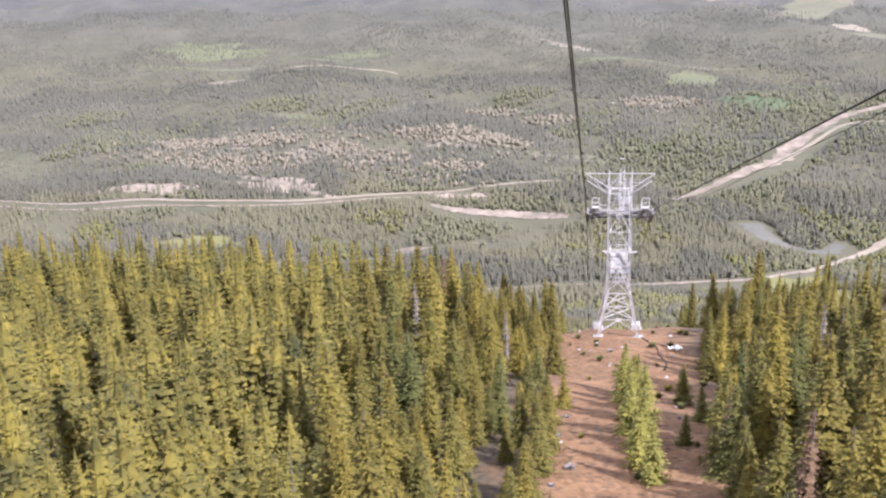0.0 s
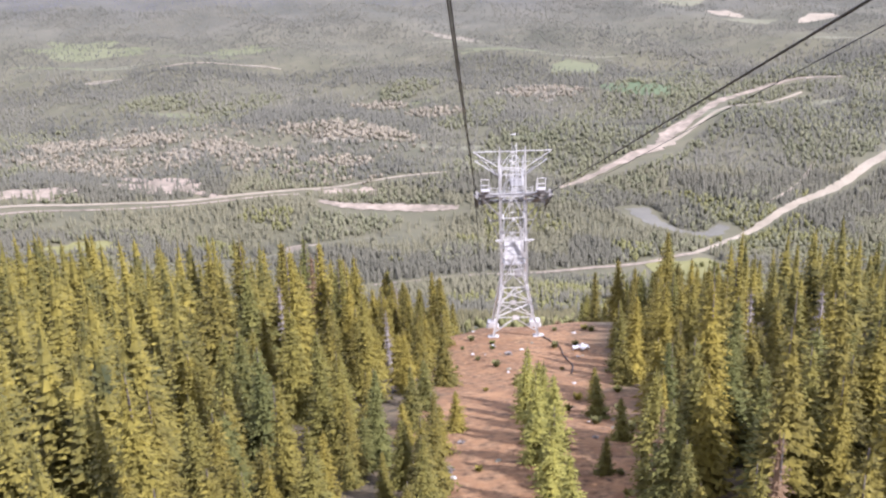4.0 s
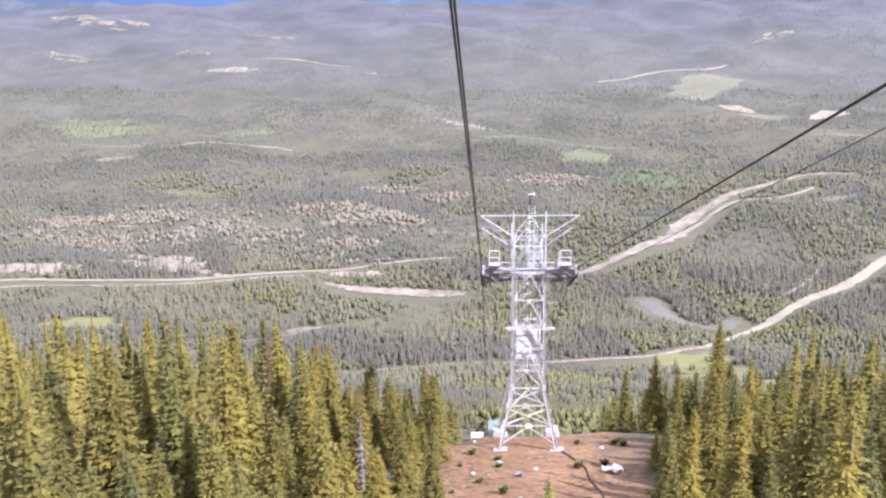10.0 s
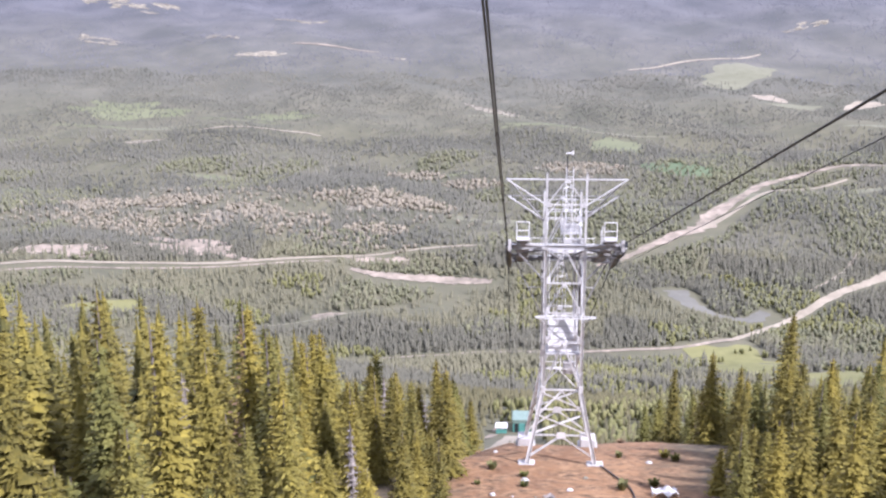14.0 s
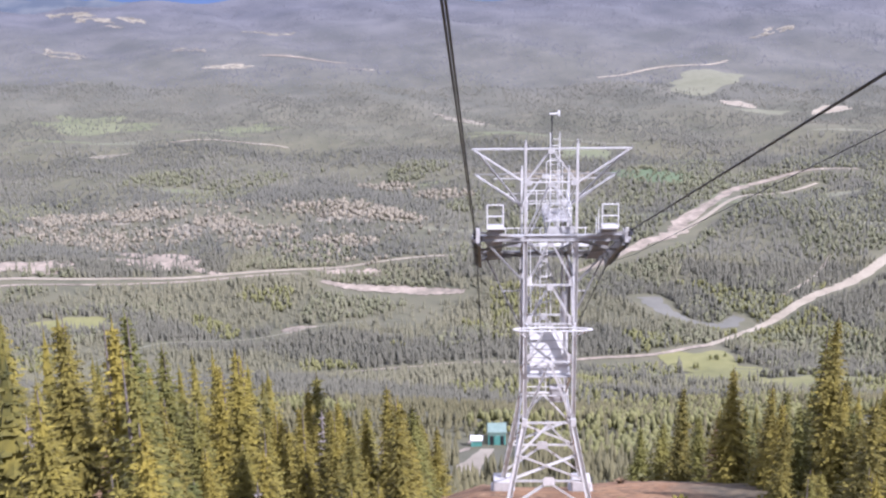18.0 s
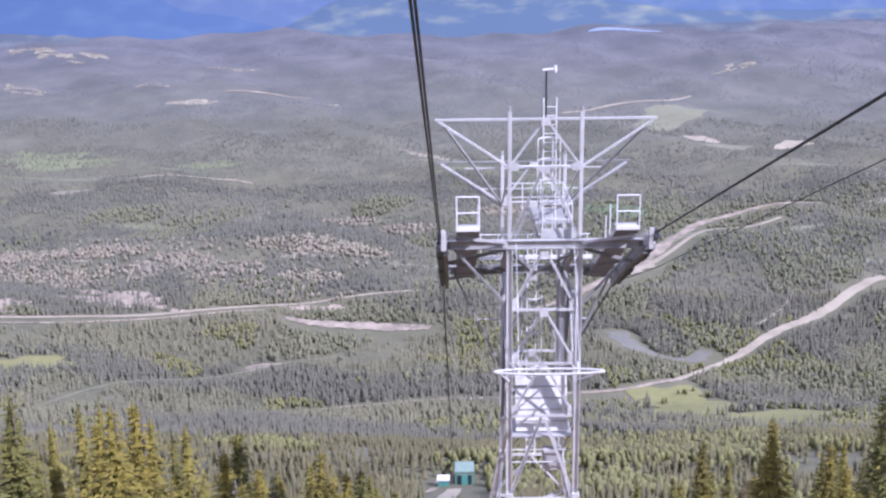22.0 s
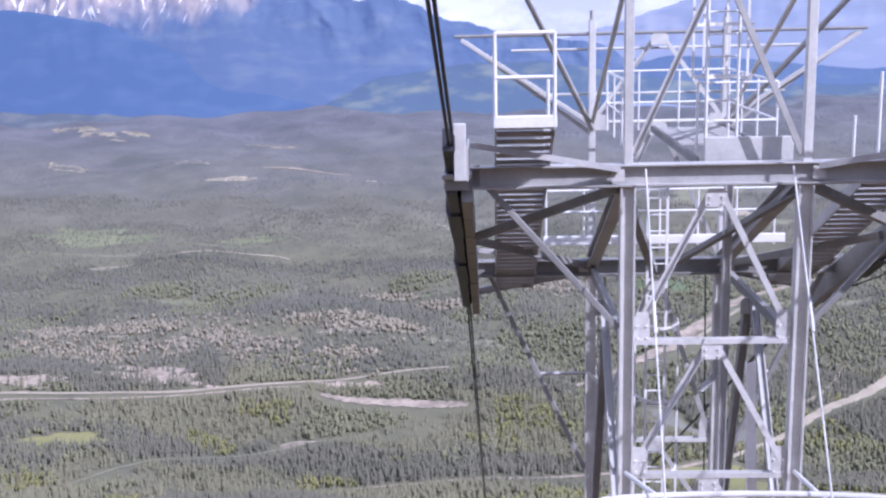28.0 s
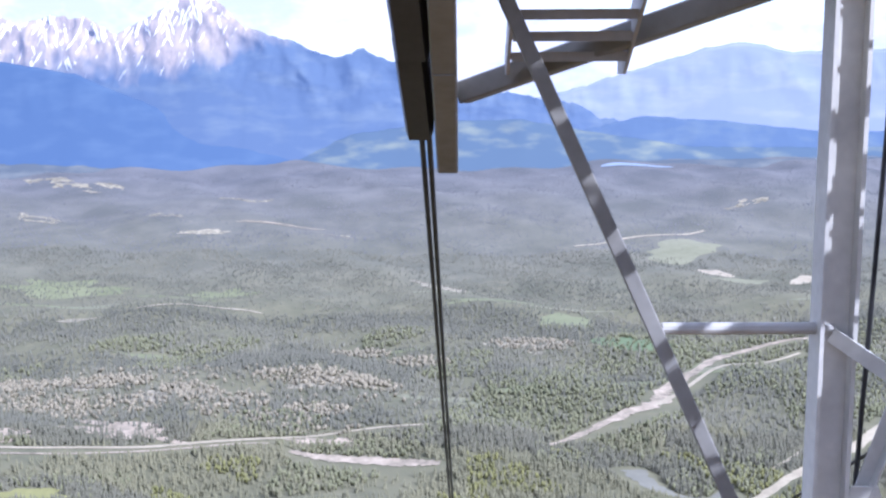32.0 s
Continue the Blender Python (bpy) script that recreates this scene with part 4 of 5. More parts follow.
# the rest of the stand, past counting
KIND_ARRAYS = []
for k, h in enumerate(HEIGHTS):
    crown = spruce(50 + k, h, 0.43, 10, (0.88 + 0.062 * h) * (0.86, 1.12, 0.95, 1.18, 1.0, 0.90, 1.05)[k], 2, 1.0)[1]
    co = np.empty(len(crown.vertices) * 3)
    crown.vertices.foreach_get("co", co)
    KIND_ARRAYS.append((co.reshape(-1, 3), np.array([list(p.vertices) for p in crown.polygons])))
all_co, all_faces, offset = [], [], 0
for x, y, pick, size, turn in spots[292:]:
    co, tri = KIND_ARRAYS[int(pick * len(KINDS))]
    size = fitted(size, x, y, HEIGHTS[int(pick * len(KINDS))])
    c, s = math.cos(turn) * size * 1.32, math.sin(turn) * size * 1.32
    z = float(land(x, y)) - 0.15
    all_co.append(np.stack([co[:, 0] * c - co[:, 1] * s + x, co[:, 0] * s + co[:, 1] * c + y, co[:, 2] * size + z], -1))
    all_faces.append(tri + offset)
    offset += len(co)
me = bpy.data.meshes.new("spruce_stand")
me.from_pydata(np.concatenate(all_co).tolist(), [], np.concatenate(all_faces).tolist())
me.materials.append(NEEDLES_MANY)
tagged(new("spruce_stand", me), "dense stand of yellow-green spruces on the slope", "trees", kind="stuff")

# ---- the valley: bare patches, roads, water ----
def smooth_line(points, steps=10):
    """A flowing line through a few plan points."""
    p = [np.array(q, float) for q in points]
    p = [2 * p[0] - p[1]] + p + [2 * p[-1] - p[-2]]
    line = []
    for a, b, c, d in zip(p, p[1:], p[2:], p[3:]):
        for f in np.linspace(0, 1, steps, endpoint=False):
            line.append(0.5 * (2 * b + (c - a) * f + (2 * a - 5 * b + 4 * c - d) * f * f + (3 * b - a - 3 * c + d) * f ** 3))
    return np.array(line + [p[-2]])


CLEARED = []        # sampled plan points with the reach round them where no forest stands


def ribbon(name, points, widths, mat, label, category, lift=0.7, kind="structure", ragged=0.0, clear=1.0):
    line = smooth_line(points)
    step = np.gradient(line, axis=0)
    side = np.stack([-step[:, 1], step[:, 0]], -1) / np.linalg.norm(step, axis=1)[:, None]
    w = np.interp(np.linspace(0, 1, len(line)), np.linspace(0, 1, len(widths)), widths)
    r = np.random.default_rng(len(line) + int(abs(line[0, 0])))
    rows = []
    for f in np.linspace(-0.5, 0.5, 7):
        edge = w * f * (1 + ragged * r.uniform(-1, 1, len(line)) * (abs(f) > 0.4))
        rows.append(line + side * edge[:, None])
    q = np.array(rows)
    me = grid_mesh(name, q[:, :, 0], q[:, :, 1], land(q[:, :, 0], q[:, :, 1]) + lift, mat)
    if clear:
        for (x, y), ww in zip(line, w):
            reach = ww * 0.5 * clear + 2
            CLEARED.append((x, y - (0.62 * reach if clear > 1 else 0), reach))
    return tagged(new(name, me), label, category, kind=kind)


def patch(name, x, y, rx, ry, turn, mat, label, category, seed, rough=0.0, lift=0.6, clear=0.85, wild=0.28):
    """A patch of open ground with a ragged outline, laid over the land; rough gives it knolls."""
    r = np.random.default_rng(seed)
    n, rings = 40, 9
    a = np.linspace(0, 2 * math.pi, n + 1)
    edge = 1 + sum(wild * r.uniform(0.3, 1) / k ** 0.7 * np.cos(k * a + r.uniform(0, 6.28)) for k in range(2, 9))
    rad = np.linspace(0.02, 1, rings)[:, None] * edge[None]
    c, s = math.cos(radians(turn)), math.sin(radians(turn))
    px, py = rx * rad * np.cos(a), ry * rad * np.sin(a)
    X, Y = x + px * c - py * s, y + px * s + py * c
    bumps = rough * (np.sin(X / 7.3 + seed) * np.sin(Y / 9.1) + 0.6 * np.sin(X / 3.1 + Y / 4.2)) * (1 - np.linspace(0, 1, rings)[:, None] ** 3)
    me = grid_mesh(name, X, Y, land(X, Y) + lift + np.maximum(bumps, -lift * 0.6), mat)
    if clear:
        for i in range(0, rings, 2):
            for j in range(0, n, 2):
                CLEARED.append((X[i, j], Y[i, j], max(rx, ry) * 0.16 * clear))
    return tagged(new(name, me), label, category, kind="structure")


ribbon("highway", [(760, 1850), (641, 1732), (531, 1630), (436, 1532), (362, 1459), (293, 1357)], [20, 20, 17, 14, 11, 9], GRAVEL, "pale gravel highway embankment curving through the valley", "road", 0.9, ragged=0.25, clear=1.7)
ribbon("valley_road", [(293, 1357), (218, 1311), (128, 1302), (9, 1271), (-99, 1247), (-195, 1240), (-288, 1160), (-370, 1060), (-450, 985)], [10, 8, 8, 8, 8, 8, 8, 7, 7], PINK_GRAVEL, "narrow pale road through the dark forest", "road", 0.9, clear=6.0)
ribbon("railway", [(-1150, 1640), (-831, 1645), (-700, 1640), (-590, 1676), (-460, 1676), (-364, 1684), (-275, 1716), (-180, 1752), (-60, 1760)], [9, 10, 10, 9, 8, 8, 8, 7, 6], GRAVEL, "pale railway bed across the valley", "railway", 0.9, clear=3.6)
ribbon("side_road", [(-1150, 1606), (-820, 1612), (-678, 1616), (-554, 1658), (-410, 1662), (-309, 1678)], [6, 7, 7, 7, 6, 6], PINK_GRAVEL, "pale road beside the railway", "road", 0.9, clear=3.0)
ribbon("gravel_strip", [(-272, 1650), (-227, 1634), (-153, 1628), (-90, 1612), (-40, 1602)], [12, 26, 30, 26, 14], PINK_GRAVEL, "pale bare gravel strip", "clearing", 1.0, ragged=0.3, clear=2.2)
ribbon("cleared_slope", [(129, 1690), (217, 1782), (328, 1885), (360, 1965), (440, 2075), (540, 2230), (672, 2307), (800, 2350)], [8, 20, 30, 30, 20, 14, 12, 12], PINK_GRAVEL, "pale eroded roadside cutting", "clearing", 1.0, ragged=0.5, clear=2.4)
ribbon("side_track", [(330, 1880), (420, 2000), (520, 2120), (680, 2230)], [12, 10, 9, 8], GRAVEL, "pale gravel track beside the cutting", "road", 1.0, clear=4.0)
ribbon("river", [(246, 1600), (262, 1545), (300, 1505), (345, 1498), (372, 1530)], [34, 30, 14, 24, 20], WATER, "shallow grey river bend with gravel banks", "river", 0.5, ragged=0.3, clear=2.0)
ribbon("meadow_road", [(334, 3361), (467, 3463), (630, 3497), (770, 3582)], [14, 12, 12, 10], GRAVEL, "pale road along the meadow", "road", 1.2)
ribbon("bluff_road", [(-800, 2665), (-677, 2705), (-561, 2715), (-500, 2690)], [7, 9, 8, 5], GRAVEL, "pale track along a wooded bank", "road", 1.2)
ribbon("station_track", [(-4, 575), (-9, 520), (-14, 470), (-15, 420)], [9, 11, 14, 14], GRAVEL, "pale gravel track up to the station", "path", 0.6)
ribbon("station_path", [(-12, 604), (-20, 570), (-34, 540), (-48, 520)], [7, 5, 5, 4], PINK_GRAVEL, "pale gravel path below the station", "path", 0.5)

for n, (x, y, rx, ry, turn) in enumerate(((135, 2330, 85, 40, -30), (-560, 1915, 46, 42, 10), (-270, 2000, 60, 34, -20), (-255, 1845, 40, 24, -10), (-690, 2020, 50, 26, -20), (-60, 2910, 70, 30, -35), (-1440, 3700, 110, 44, -15), (-1480, 4270, 260, 50, -42),
                                          (-825, 3510, 85, 20, 12), (-405, 3505, 52, 15, -10), (-790, 3990, 90, 24, 0), (-1000, 3690, 60, 26, 0), (1010, 2600, 46, 70, 20), (925, 2350, 40, 30, 10), (1010, 3900, 110, 24, 15), (-920, 2570, 56, 9, 30))):
    if y < 3600:
        patch("rock_outcrop", x, y, rx, ry, turn, ROCK, "pale broken rock outcrop among the trees", "rocks", 100 + n, 2.6, 0.5, 0.3, 0.5)
        continue
    # the farthest ones break up into knolls with trees between them
    scatter = random.Random(300 + n)
    c, s = math.cos(radians(turn)), math.sin(radians(turn))
    for k in range(11):
        u, v = rx * scatter.uniform(-1, 1), ry * scatter.uniform(-1.3, 1.3)
        patch("rock_outcrop", x + u * c - v * s, y + u * s + v * c, rx * scatter.uniform(0.10, 0.26), ry * scatter.uniform(0.20, 0.5), turn, ROCK, "pale far rock knoll among the trees", "rocks", 400 + 20 * n + k, 2.6, 0.8, 0.3, 0.6)
for n, (x, y) in enumerate(((-880, 2075), (-862, 2110), (-838, 2060), (-800, 2030), (-815, 2085))):
    patch("rock_outcrop", x, y, 13, 20, 25 * n, ROCK, "small white eroded cliff above the trees", "rocks", 140 + n, 3.0, 1.0, 0.8, 0.4)
ribbon("far_channel", [(450, 1590), (520, 1680), (585, 1790)], [6, 7, 6], GRAVEL, "pale side channel of gravel", "river", 0.6, ragged=0.3)
CLEARED += [(2, y, 14) for y in range(450, 610, 8)] + [(-12, y, 12) for y in range(510, 600, 8)]
patch("gravel_yard", -775, 1708, 95, 34, 4, PINK_GRAVEL, "pinkish gravel yard beside the railway", "clearing", 3, 2.2, 0.6, 0.45, 0.6)
patch("gravel_bank", -560, 1748, 120, 24, -25, PINK_GRAVEL, "pinkish bare bank above the railway", "clearing", 4, 2.2, 0.6, 0.35, 0.6)
patch("gravel_bank", -215, 1706, 62, 16, 3, PINK_GRAVEL, "pinkish bare bank above the railway", "clearing", 34, 1.5, 0.6, 0.35, 0.6)
patch("meadow", 650, 3320, 130, 95, 35, PALE_MEADOW, "pale green meadow in the far forest", "meadow", 5, 0, 0.6, 0.8, 0.38)
patch("quarry", 690, 3060, 42, 60, 10, GRAVEL, "white gravel pit at the meadow's edge", "clearing", 6)
patch("quarry", 740, 2960, 70, 26, 10, PALE_MEADOW, "pale worked ground beside the pit", "clearing", 9)
patch("gravel_pit", 920, 2965, 50, 34, 10, GRAVEL, "white gravel pit in the forest", "clearing", 7)
patch("meadow", 360, 2300, 66, 85, 35, GREEN_GRASS, "bright green marshy meadow", "meadow", 8, 0, 0.6, 0.5, 0.5)
patch("meadow", 230, 2520, 60, 60, -10, MEADOW, "green marshy meadow", "meadow", 18)
patch("meadow", -1060, 2890, 170, 60, -12, MEADOW, "light green clearing in the forest", "meadow", 11, 0, 0.6, 0.2, 0.6)
patch("meadow", -640, 2870, 80, 40, 0, MEADOW, "light green clearing in the forest", "meadow", 12, 0, 0.6, 0.2, 0.6)
patch("meadow", -605, 1450, 56, 36, 0, OLIVE_GRASS, "yellow-green meadow among dark conifers", "meadow", 13, 0, 0.6, 0.9, 0.4)
patch("meadow", 280, 1215, 70, 92, -20, OLIVE_GRASS, "yellow-green pasture on the lower slope", "meadow", 14, 0, 0.6, 0.85, 0.45)
patch("meadow", 372, 1105, 90, 66, 25, OLIVE_GRASS, "yellow-green pasture on the lower slope", "meadow", 15, 0, 0.6, 0.85, 0.45)
patch("meadow", 490, 1165, 60, 60, 0, OLIVE_GRASS, "yellow-green pasture on the lower slope", "meadow", 16, 0, 0.6, 0.85, 0.45)
patch("meadow", -375, 1032, 46, 24, 0, OLIVE_GRASS, "small yellow-green glade among conifers", "meadow", 17, 0, 0.6, 0.8, 0.35)
patch("meadow", -205, 850, 36, 34, 0, OLIVE_GRASS, "small yellow-green glade among conifers", "meadow", 19, 0, 0.6, 0.6, 0.35)
patch("gravel_bank", -280, 1450, 26, 12, 10, PINK_GRAVEL, "small bare bank among conifers", "clearing", 35, 0.4, 0.6, 1.2, 0.3)
ribbon("creek_bank", [(-575, 1215), (-525, 1270), (-483, 1338), (-433, 1398), (-330, 1425), (-240, 1455), (-130, 1480)], [5, 5, 6, 6, 5, 5, 4], PALE_MEADOW, "pale open strip along a creek", "meadow", 0.7, clear=5.0)
rr = np.random.default_rng(91)
for n in range(26):
    y = rr.uniform(1850, 2900)
    x = rr.uniform(-0.52, 0.40) * y
    patch("grass_belt", x, y, rr.uniform(40, 130), rr.uniform(7, 20), rr.uniform(-12, 12), MEADOW if n % 3 else PALE_MEADOW, "strip of grass and low growth between conifers", "meadow", 400 + n, 0, 0.5, 0.16, 0.6)
patch("lake", 690, 4515, 150, 26, 0, LAKE, "bright blue far lake", "lake", 21, 0, 1.5, 1, 0.12)
patch("lake", 380, 4700, 110, 16, 0, LAKE, "narrow blue far lake", "lake", 22, 0, 6, 1, 0.12)
patch("gravel_shore", -600, 3612, 150, 7, -2, PINK_GRAVEL, "narrow pale shore between wooded hills", "clearing", 23, 0, 1.5, 1, 0.1)

# leafless grey aspens round the rocky knolls
r = np.random.default_rng(44)
gx3, gy3 = [], []
for cx, cy, rx, ry, count in ((-280, 2030, 130, 46, 420), (-175, 2000, 60, 40, 150), (-220, 2290, 66, 26, 150), (-95, 2200, 66, 36, 150), (-255, 1850, 62, 30, 120), (-670, 2030, 90, 36, 220), (-840, 2065, 90, 46, 260),
                              (-500, 1960, 60, 40, 200), (-430, 1900, 100, 60, 160), (-640, 1880, 140, 60, 240), (-780, 1930, 120, 60, 200), (-330, 1790, 160, 40, 140), (140, 2320, 90, 40, 160), (-480, 2000, 420, 130, 260), (-900, 2000, 120, 120, 140)):
    a, d = r.uniform(0, 6.28, count), np.sqrt(r.uniform(0, 1, count))
    turn = -0.25
    gx3.append(cx + d * (rx * np.cos(a) * math.cos(turn) - ry * np.sin(a) * math.sin(turn)))
    gy3.append(cy + d * (rx * np.cos(a) * math.sin(turn) + ry * np.sin(a) * math.cos(turn)))
brush_x, brush_y = np.concatenate(gx3), np.concatenate(gy3)
CLEARED += [(x, y, 8.0) for x, y in zip(brush_x[::3], brush_y[::3])]

# ---- valley forests ----
clear_x = np.array([c[0] for c in CLEARED])
clear_y = np.array([c[1] for c in CLEARED])
clear_r = np.array([c[2] for c in CLEARED])


def wooded(x, y):
    """Which of the points lie off every clearing."""
    free = np.ones(len(x), bool)
    order = np.argsort(y)
    ys_sorted = y[order]
    for cx, cy, cr in zip(clear_x, clear_y, clear_r):
        a, b = np.searchsorted(ys_sorted, (cy - cr, cy + cr))
        idx = order[a:b]
        free[idx] &= (x[idx] - cx) ** 2 + (y[idx] - cy) ** 2 > cr * cr
    return free


def band_at(x, y):
    """Long belts of darker and lighter growth across the valley."""
    return np.sin(y / 64 + 1.6 * np.sin(x / 310) + 0.8 * np.sin(x / 120 + y / 90)) + 0.35 * np.sin(x / 33 + y / 41)


def leaf_at(x, y):
    """Where broadleaved thickets grow."""
    v = np.sin(x / 63 + 1.2) * np.sin(y / 75 + 0.3) + 0.5 * np.sin(x / 29 + y / 31) + np.where(x > 0, 0.35, -0.15)
    for ax, ay, rx, ry in ((112, 763, 80, 100), (174, 960, 120, 110), (90, 560, 60, 90), (230, 640, 110, 120), (-606, 1446, 70, 30), (-570, 1530, 90, 26), (-344, 1595, 80, 24), (380, 1130, 120, 80), (450, 1520, 60, 60), (-120, 420, 60, 50)):
        v = v + 0.8 * np.exp(-((x - ax) / rx) ** 2 - ((y - ay) / ry) ** 2)
    return np.where(y < 1680, v, 0)


def density(x, y):
    """Patchy cover between 0 and 1."""
    v = np.sin(x / 97 + 0.6 * np.sin(y / 71)) * np.sin(y / 118 + 1.3) + 0.6 * np.sin(x / 41 + y / 57) + 0.35 * np.sin(x / 17 - y / 23)
    return np.clip(0.66 + 0.36 * v + 0.30 * band_at(x, y), 0.10, 1) * np.where(leaf_at(x, y) > 0.75, 0.35, 1)


def scatter(seed, y0, y1, area, fan=0.56):
    r = np.random.default_rng(seed)
    total = int(fan * ((y1 + 60) ** 2 - (y0 + 60) ** 2) / area)
    y = np.sqrt(r.uniform((y0 + 60) ** 2, (y1 + 60) ** 2, total)) - 60
    x = (r.uniform(-1, 1, total) * fan - 0.10) * (y + 60)
    return r, x, y


def forest(name, seed, y0, y1, area, sides, tiers, h0, h1, mat, label, belt=0, points=None):
    """Far conifers: each a ragged spire of one or two tiers, all in one mesh."""
    r, x, y = points or scatter(seed, y0, y1, area)
    keep = wooded(x, y)
    if not points:
        keep &= r.random(len(x)) < density(x, y)
    if belt:
        keep &= belt * (band_at(x, y) - 0.15) > 0
    x, y = x[keep], y[keep]
    z = land(x, y)
    n = len(x)
    h = r.uniform(h0, h1, n)
    w = h * r.uniform(0.12, 0.19, n)
    co, faces, base = [], [], 0
    for k in range(tiers):
        lo, hi, wide = ((0.05, 1.0, 1.0),) [0] if tiers == 1 else ((0.04, 0.66, 1.0), (0.42, 1.0, 0.66))[k]
        ang = r.uniform(0, 6.28, n)[:, None] + np.arange(sides) * 2 * math.pi / sides
        reach = (w * wide)[:, None] * r.uniform(0.55, 1.35, (n, sides))
        ring = np.stack([x[:, None] + reach * np.cos(ang), y[:, None] + reach * np.sin(ang), (z + h * lo)[:, None] + h[:, None] * r.uniform(-0.05, 0.06, (n, sides))], -1)
        tip = np.stack([x + r.uniform(-0.3, 0.3, n), y, z + h * hi], -1)[:, None]
        co.append(np.concatenate([ring, tip], 1).reshape(-1, 3))
        i = base + np.arange(n)[:, None] * (sides + 1)
        a = np.arange(sides)
        faces.append(np.stack([i + a, i + (a + 1) % sides, i + sides + 0 * a], -1).reshape(-1, 3))
        base += n * (sides + 1)
    me = bpy.data.meshes.new(name)
    me.from_pydata(np.concatenate(co).tolist(), [], np.concatenate(faces).tolist())
    me.polygons.foreach_set("use_smooth", [True] * len(me.polygons))
    me.materials.append(mat)
    return tagged(new(name, me), label, "forest", kind="stuff")


forest("lower_slope_forest", 31, 150, 900, 24, 6, 2, 8, 14, FOREST_SLOPE, "conifers on the steep lower slope")
for belt, near_tone, tone_of, words in ((1, NEAR_DARK, FOREST_DARK, "dark conifer belts on the valley floor, greyed for haze"), (-1, NEAR_LIGHT, FOREST_FAR, "lighter olive-green conifers on the valley floor")):
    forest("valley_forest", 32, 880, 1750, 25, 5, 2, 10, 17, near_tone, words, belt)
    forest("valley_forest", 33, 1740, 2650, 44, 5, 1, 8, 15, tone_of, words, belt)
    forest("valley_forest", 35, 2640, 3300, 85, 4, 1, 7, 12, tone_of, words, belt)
forest("far_forest", 34, 3290, 4560, 175, 4, 1, 5, 10, FOREST_HAZE, "hazy far conifer forest on rolling hills")

# the same woods go on to both sides of the near stand, up the mountain and over the brow
r = np.random.default_rng(63)
x, y = r.uniform(-230, 230, 10500), r.uniform(-260, 160, 10500)
inside = (x < 0.47 * (y + 128) + 5) & (x > -0.58 * (y + 128) - 6) & (y < 34)
keep = ~inside & (abs(x - 0.5) > 11)
keep &= ((y > -110) | (abs(x + 2) > 26)) & ((y < 34) | (abs(x) > 105))
forest("mountain_forest", 64, 0, 0, 1, 5, 2, 5.5, 10, NEEDLES_MANY, "yellow-green spruces clothing the mountainside", 0, (r, x[keep], y[keep]))

# rounded crowns: bright young aspens, budding olive woods, leafless grey brush
bm = bmesh.new()
bmesh.ops.create_icosphere(bm, subdivisions=1, radius=1)
BALL = np.array([v.co[:] for v in bm.verts])
BALL_FACES = np.array([[v.index for v in f.verts] for f in bm.faces])
bm.free()


def crowns(name, r, x, y, s0, s1, tall, mat, label):
    """Uneven leafy clumps standing on the land, all in one mesh."""
    n = len(x)
    size = r.uniform(s0, s1, n)
    co = BALL[None] * (size[:, None] * r.uniform(0.5, 1.45, (n, len(BALL))))[..., None] * np.array([1, 1, tall])
    co += np.stack([x, y, land(x, y) + size * tall * 0.9], -1)[:, None]
    me = bpy.data.meshes.new(name)
    me.from_pydata(co.reshape(-1, 3).tolist(), [], (BALL_FACES[None] + (np.arange(n) * len(BALL))[:, None, None]).reshape(-1, 3).tolist())
    me.polygons.foreach_set("use_smooth", [True] * len(me.polygons))
    me.materials.append(mat)
    tagged(new(name, me), label, "trees", kind="stuff")


r, x, y = scatter(41, 330, 1650, 40)
keep = wooded(x, y) & (leaf_at(x, y) > 0.74)
crowns("aspen_thicket", r, x[keep], y[keep], 1.2, 2.5, 2.3, BROADLEAF, "bright yellow-green young aspens on the lower slope")

# budding woods on the valley's eastern floor
r, x, y = scatter(42, 1150, 2450, 62)
lush = np.sin(x / 120 + 0.5) * np.sin(y / 140 + x / 260) + 0.5 * np.sin(x / 47 - y / 61)
keep = wooded(x, y) & (lush + np.clip((x / y - 0.03) * 5, -0.55, 0.3) > -0.02)
crowns("olive_wood", r, x[keep], y[keep], 1.5, 3.0, 2.0, OLIVE_WOOD, "budding olive-green aspens on the valley floor")

crowns("grey_brush", np.random.default_rng(46), brush_x, brush_y, 1.2, 4.2, 1.3, GREY_WOOD, "pale grey leafless aspens round rocky knolls")

# ---- lower station ----
st_z = float(land(2, 600)) 
station = thing("valley_station", (2, 596, st_z), "green metal-sided cable car valley station with dark openings", "building")
box_part("wall", (-5.6, -4, -3), (5.6, 8, 10.5), GREEN_WALL, station, 0.1)
box_part("roof", (-6.2, -4.8, 10.5), (6.2, 8.6, 12.2), GREEN_ROOF, station, 0.3, label="grey-green roof with a raised edge")
# no holes are cut; near-black blocks paint the shade inside the openings
for x in (-4.2, 2.6):
    box_part("rope_opening", (x - 0.2, -4.25, 1.5), (x + 1.9, -3.9, 8.8), OPENING_SHADE, station, 0.05, label="tall rope opening drawn as a near-black block")
box_part("middle_bay", (-1.7, -4.6, -1), (1.9, -3.95, 9.3), GREEN_WALL, station, 0.1)
box_part("lintel", (-5.0, -4.5, 9.2), (5.0, -4.02, 9.9), GREEN_ROOF, station, 0.05)
shed = thing("station_shed", (-11, 590, float(land(-11, 590))), "small pale green hut with a white roof beside the station", "building")
box_part("wall", (-3.4, -2.5, -2), (3.4, 2.5, 5.5), GREEN_WALL, shed, 0.05)
box_part("roof", (-3.9, -3.2, 5.5), (3.9, 3.0, 6.8), WHITE_STEEL, shed, 0.1, label="white metal roof")

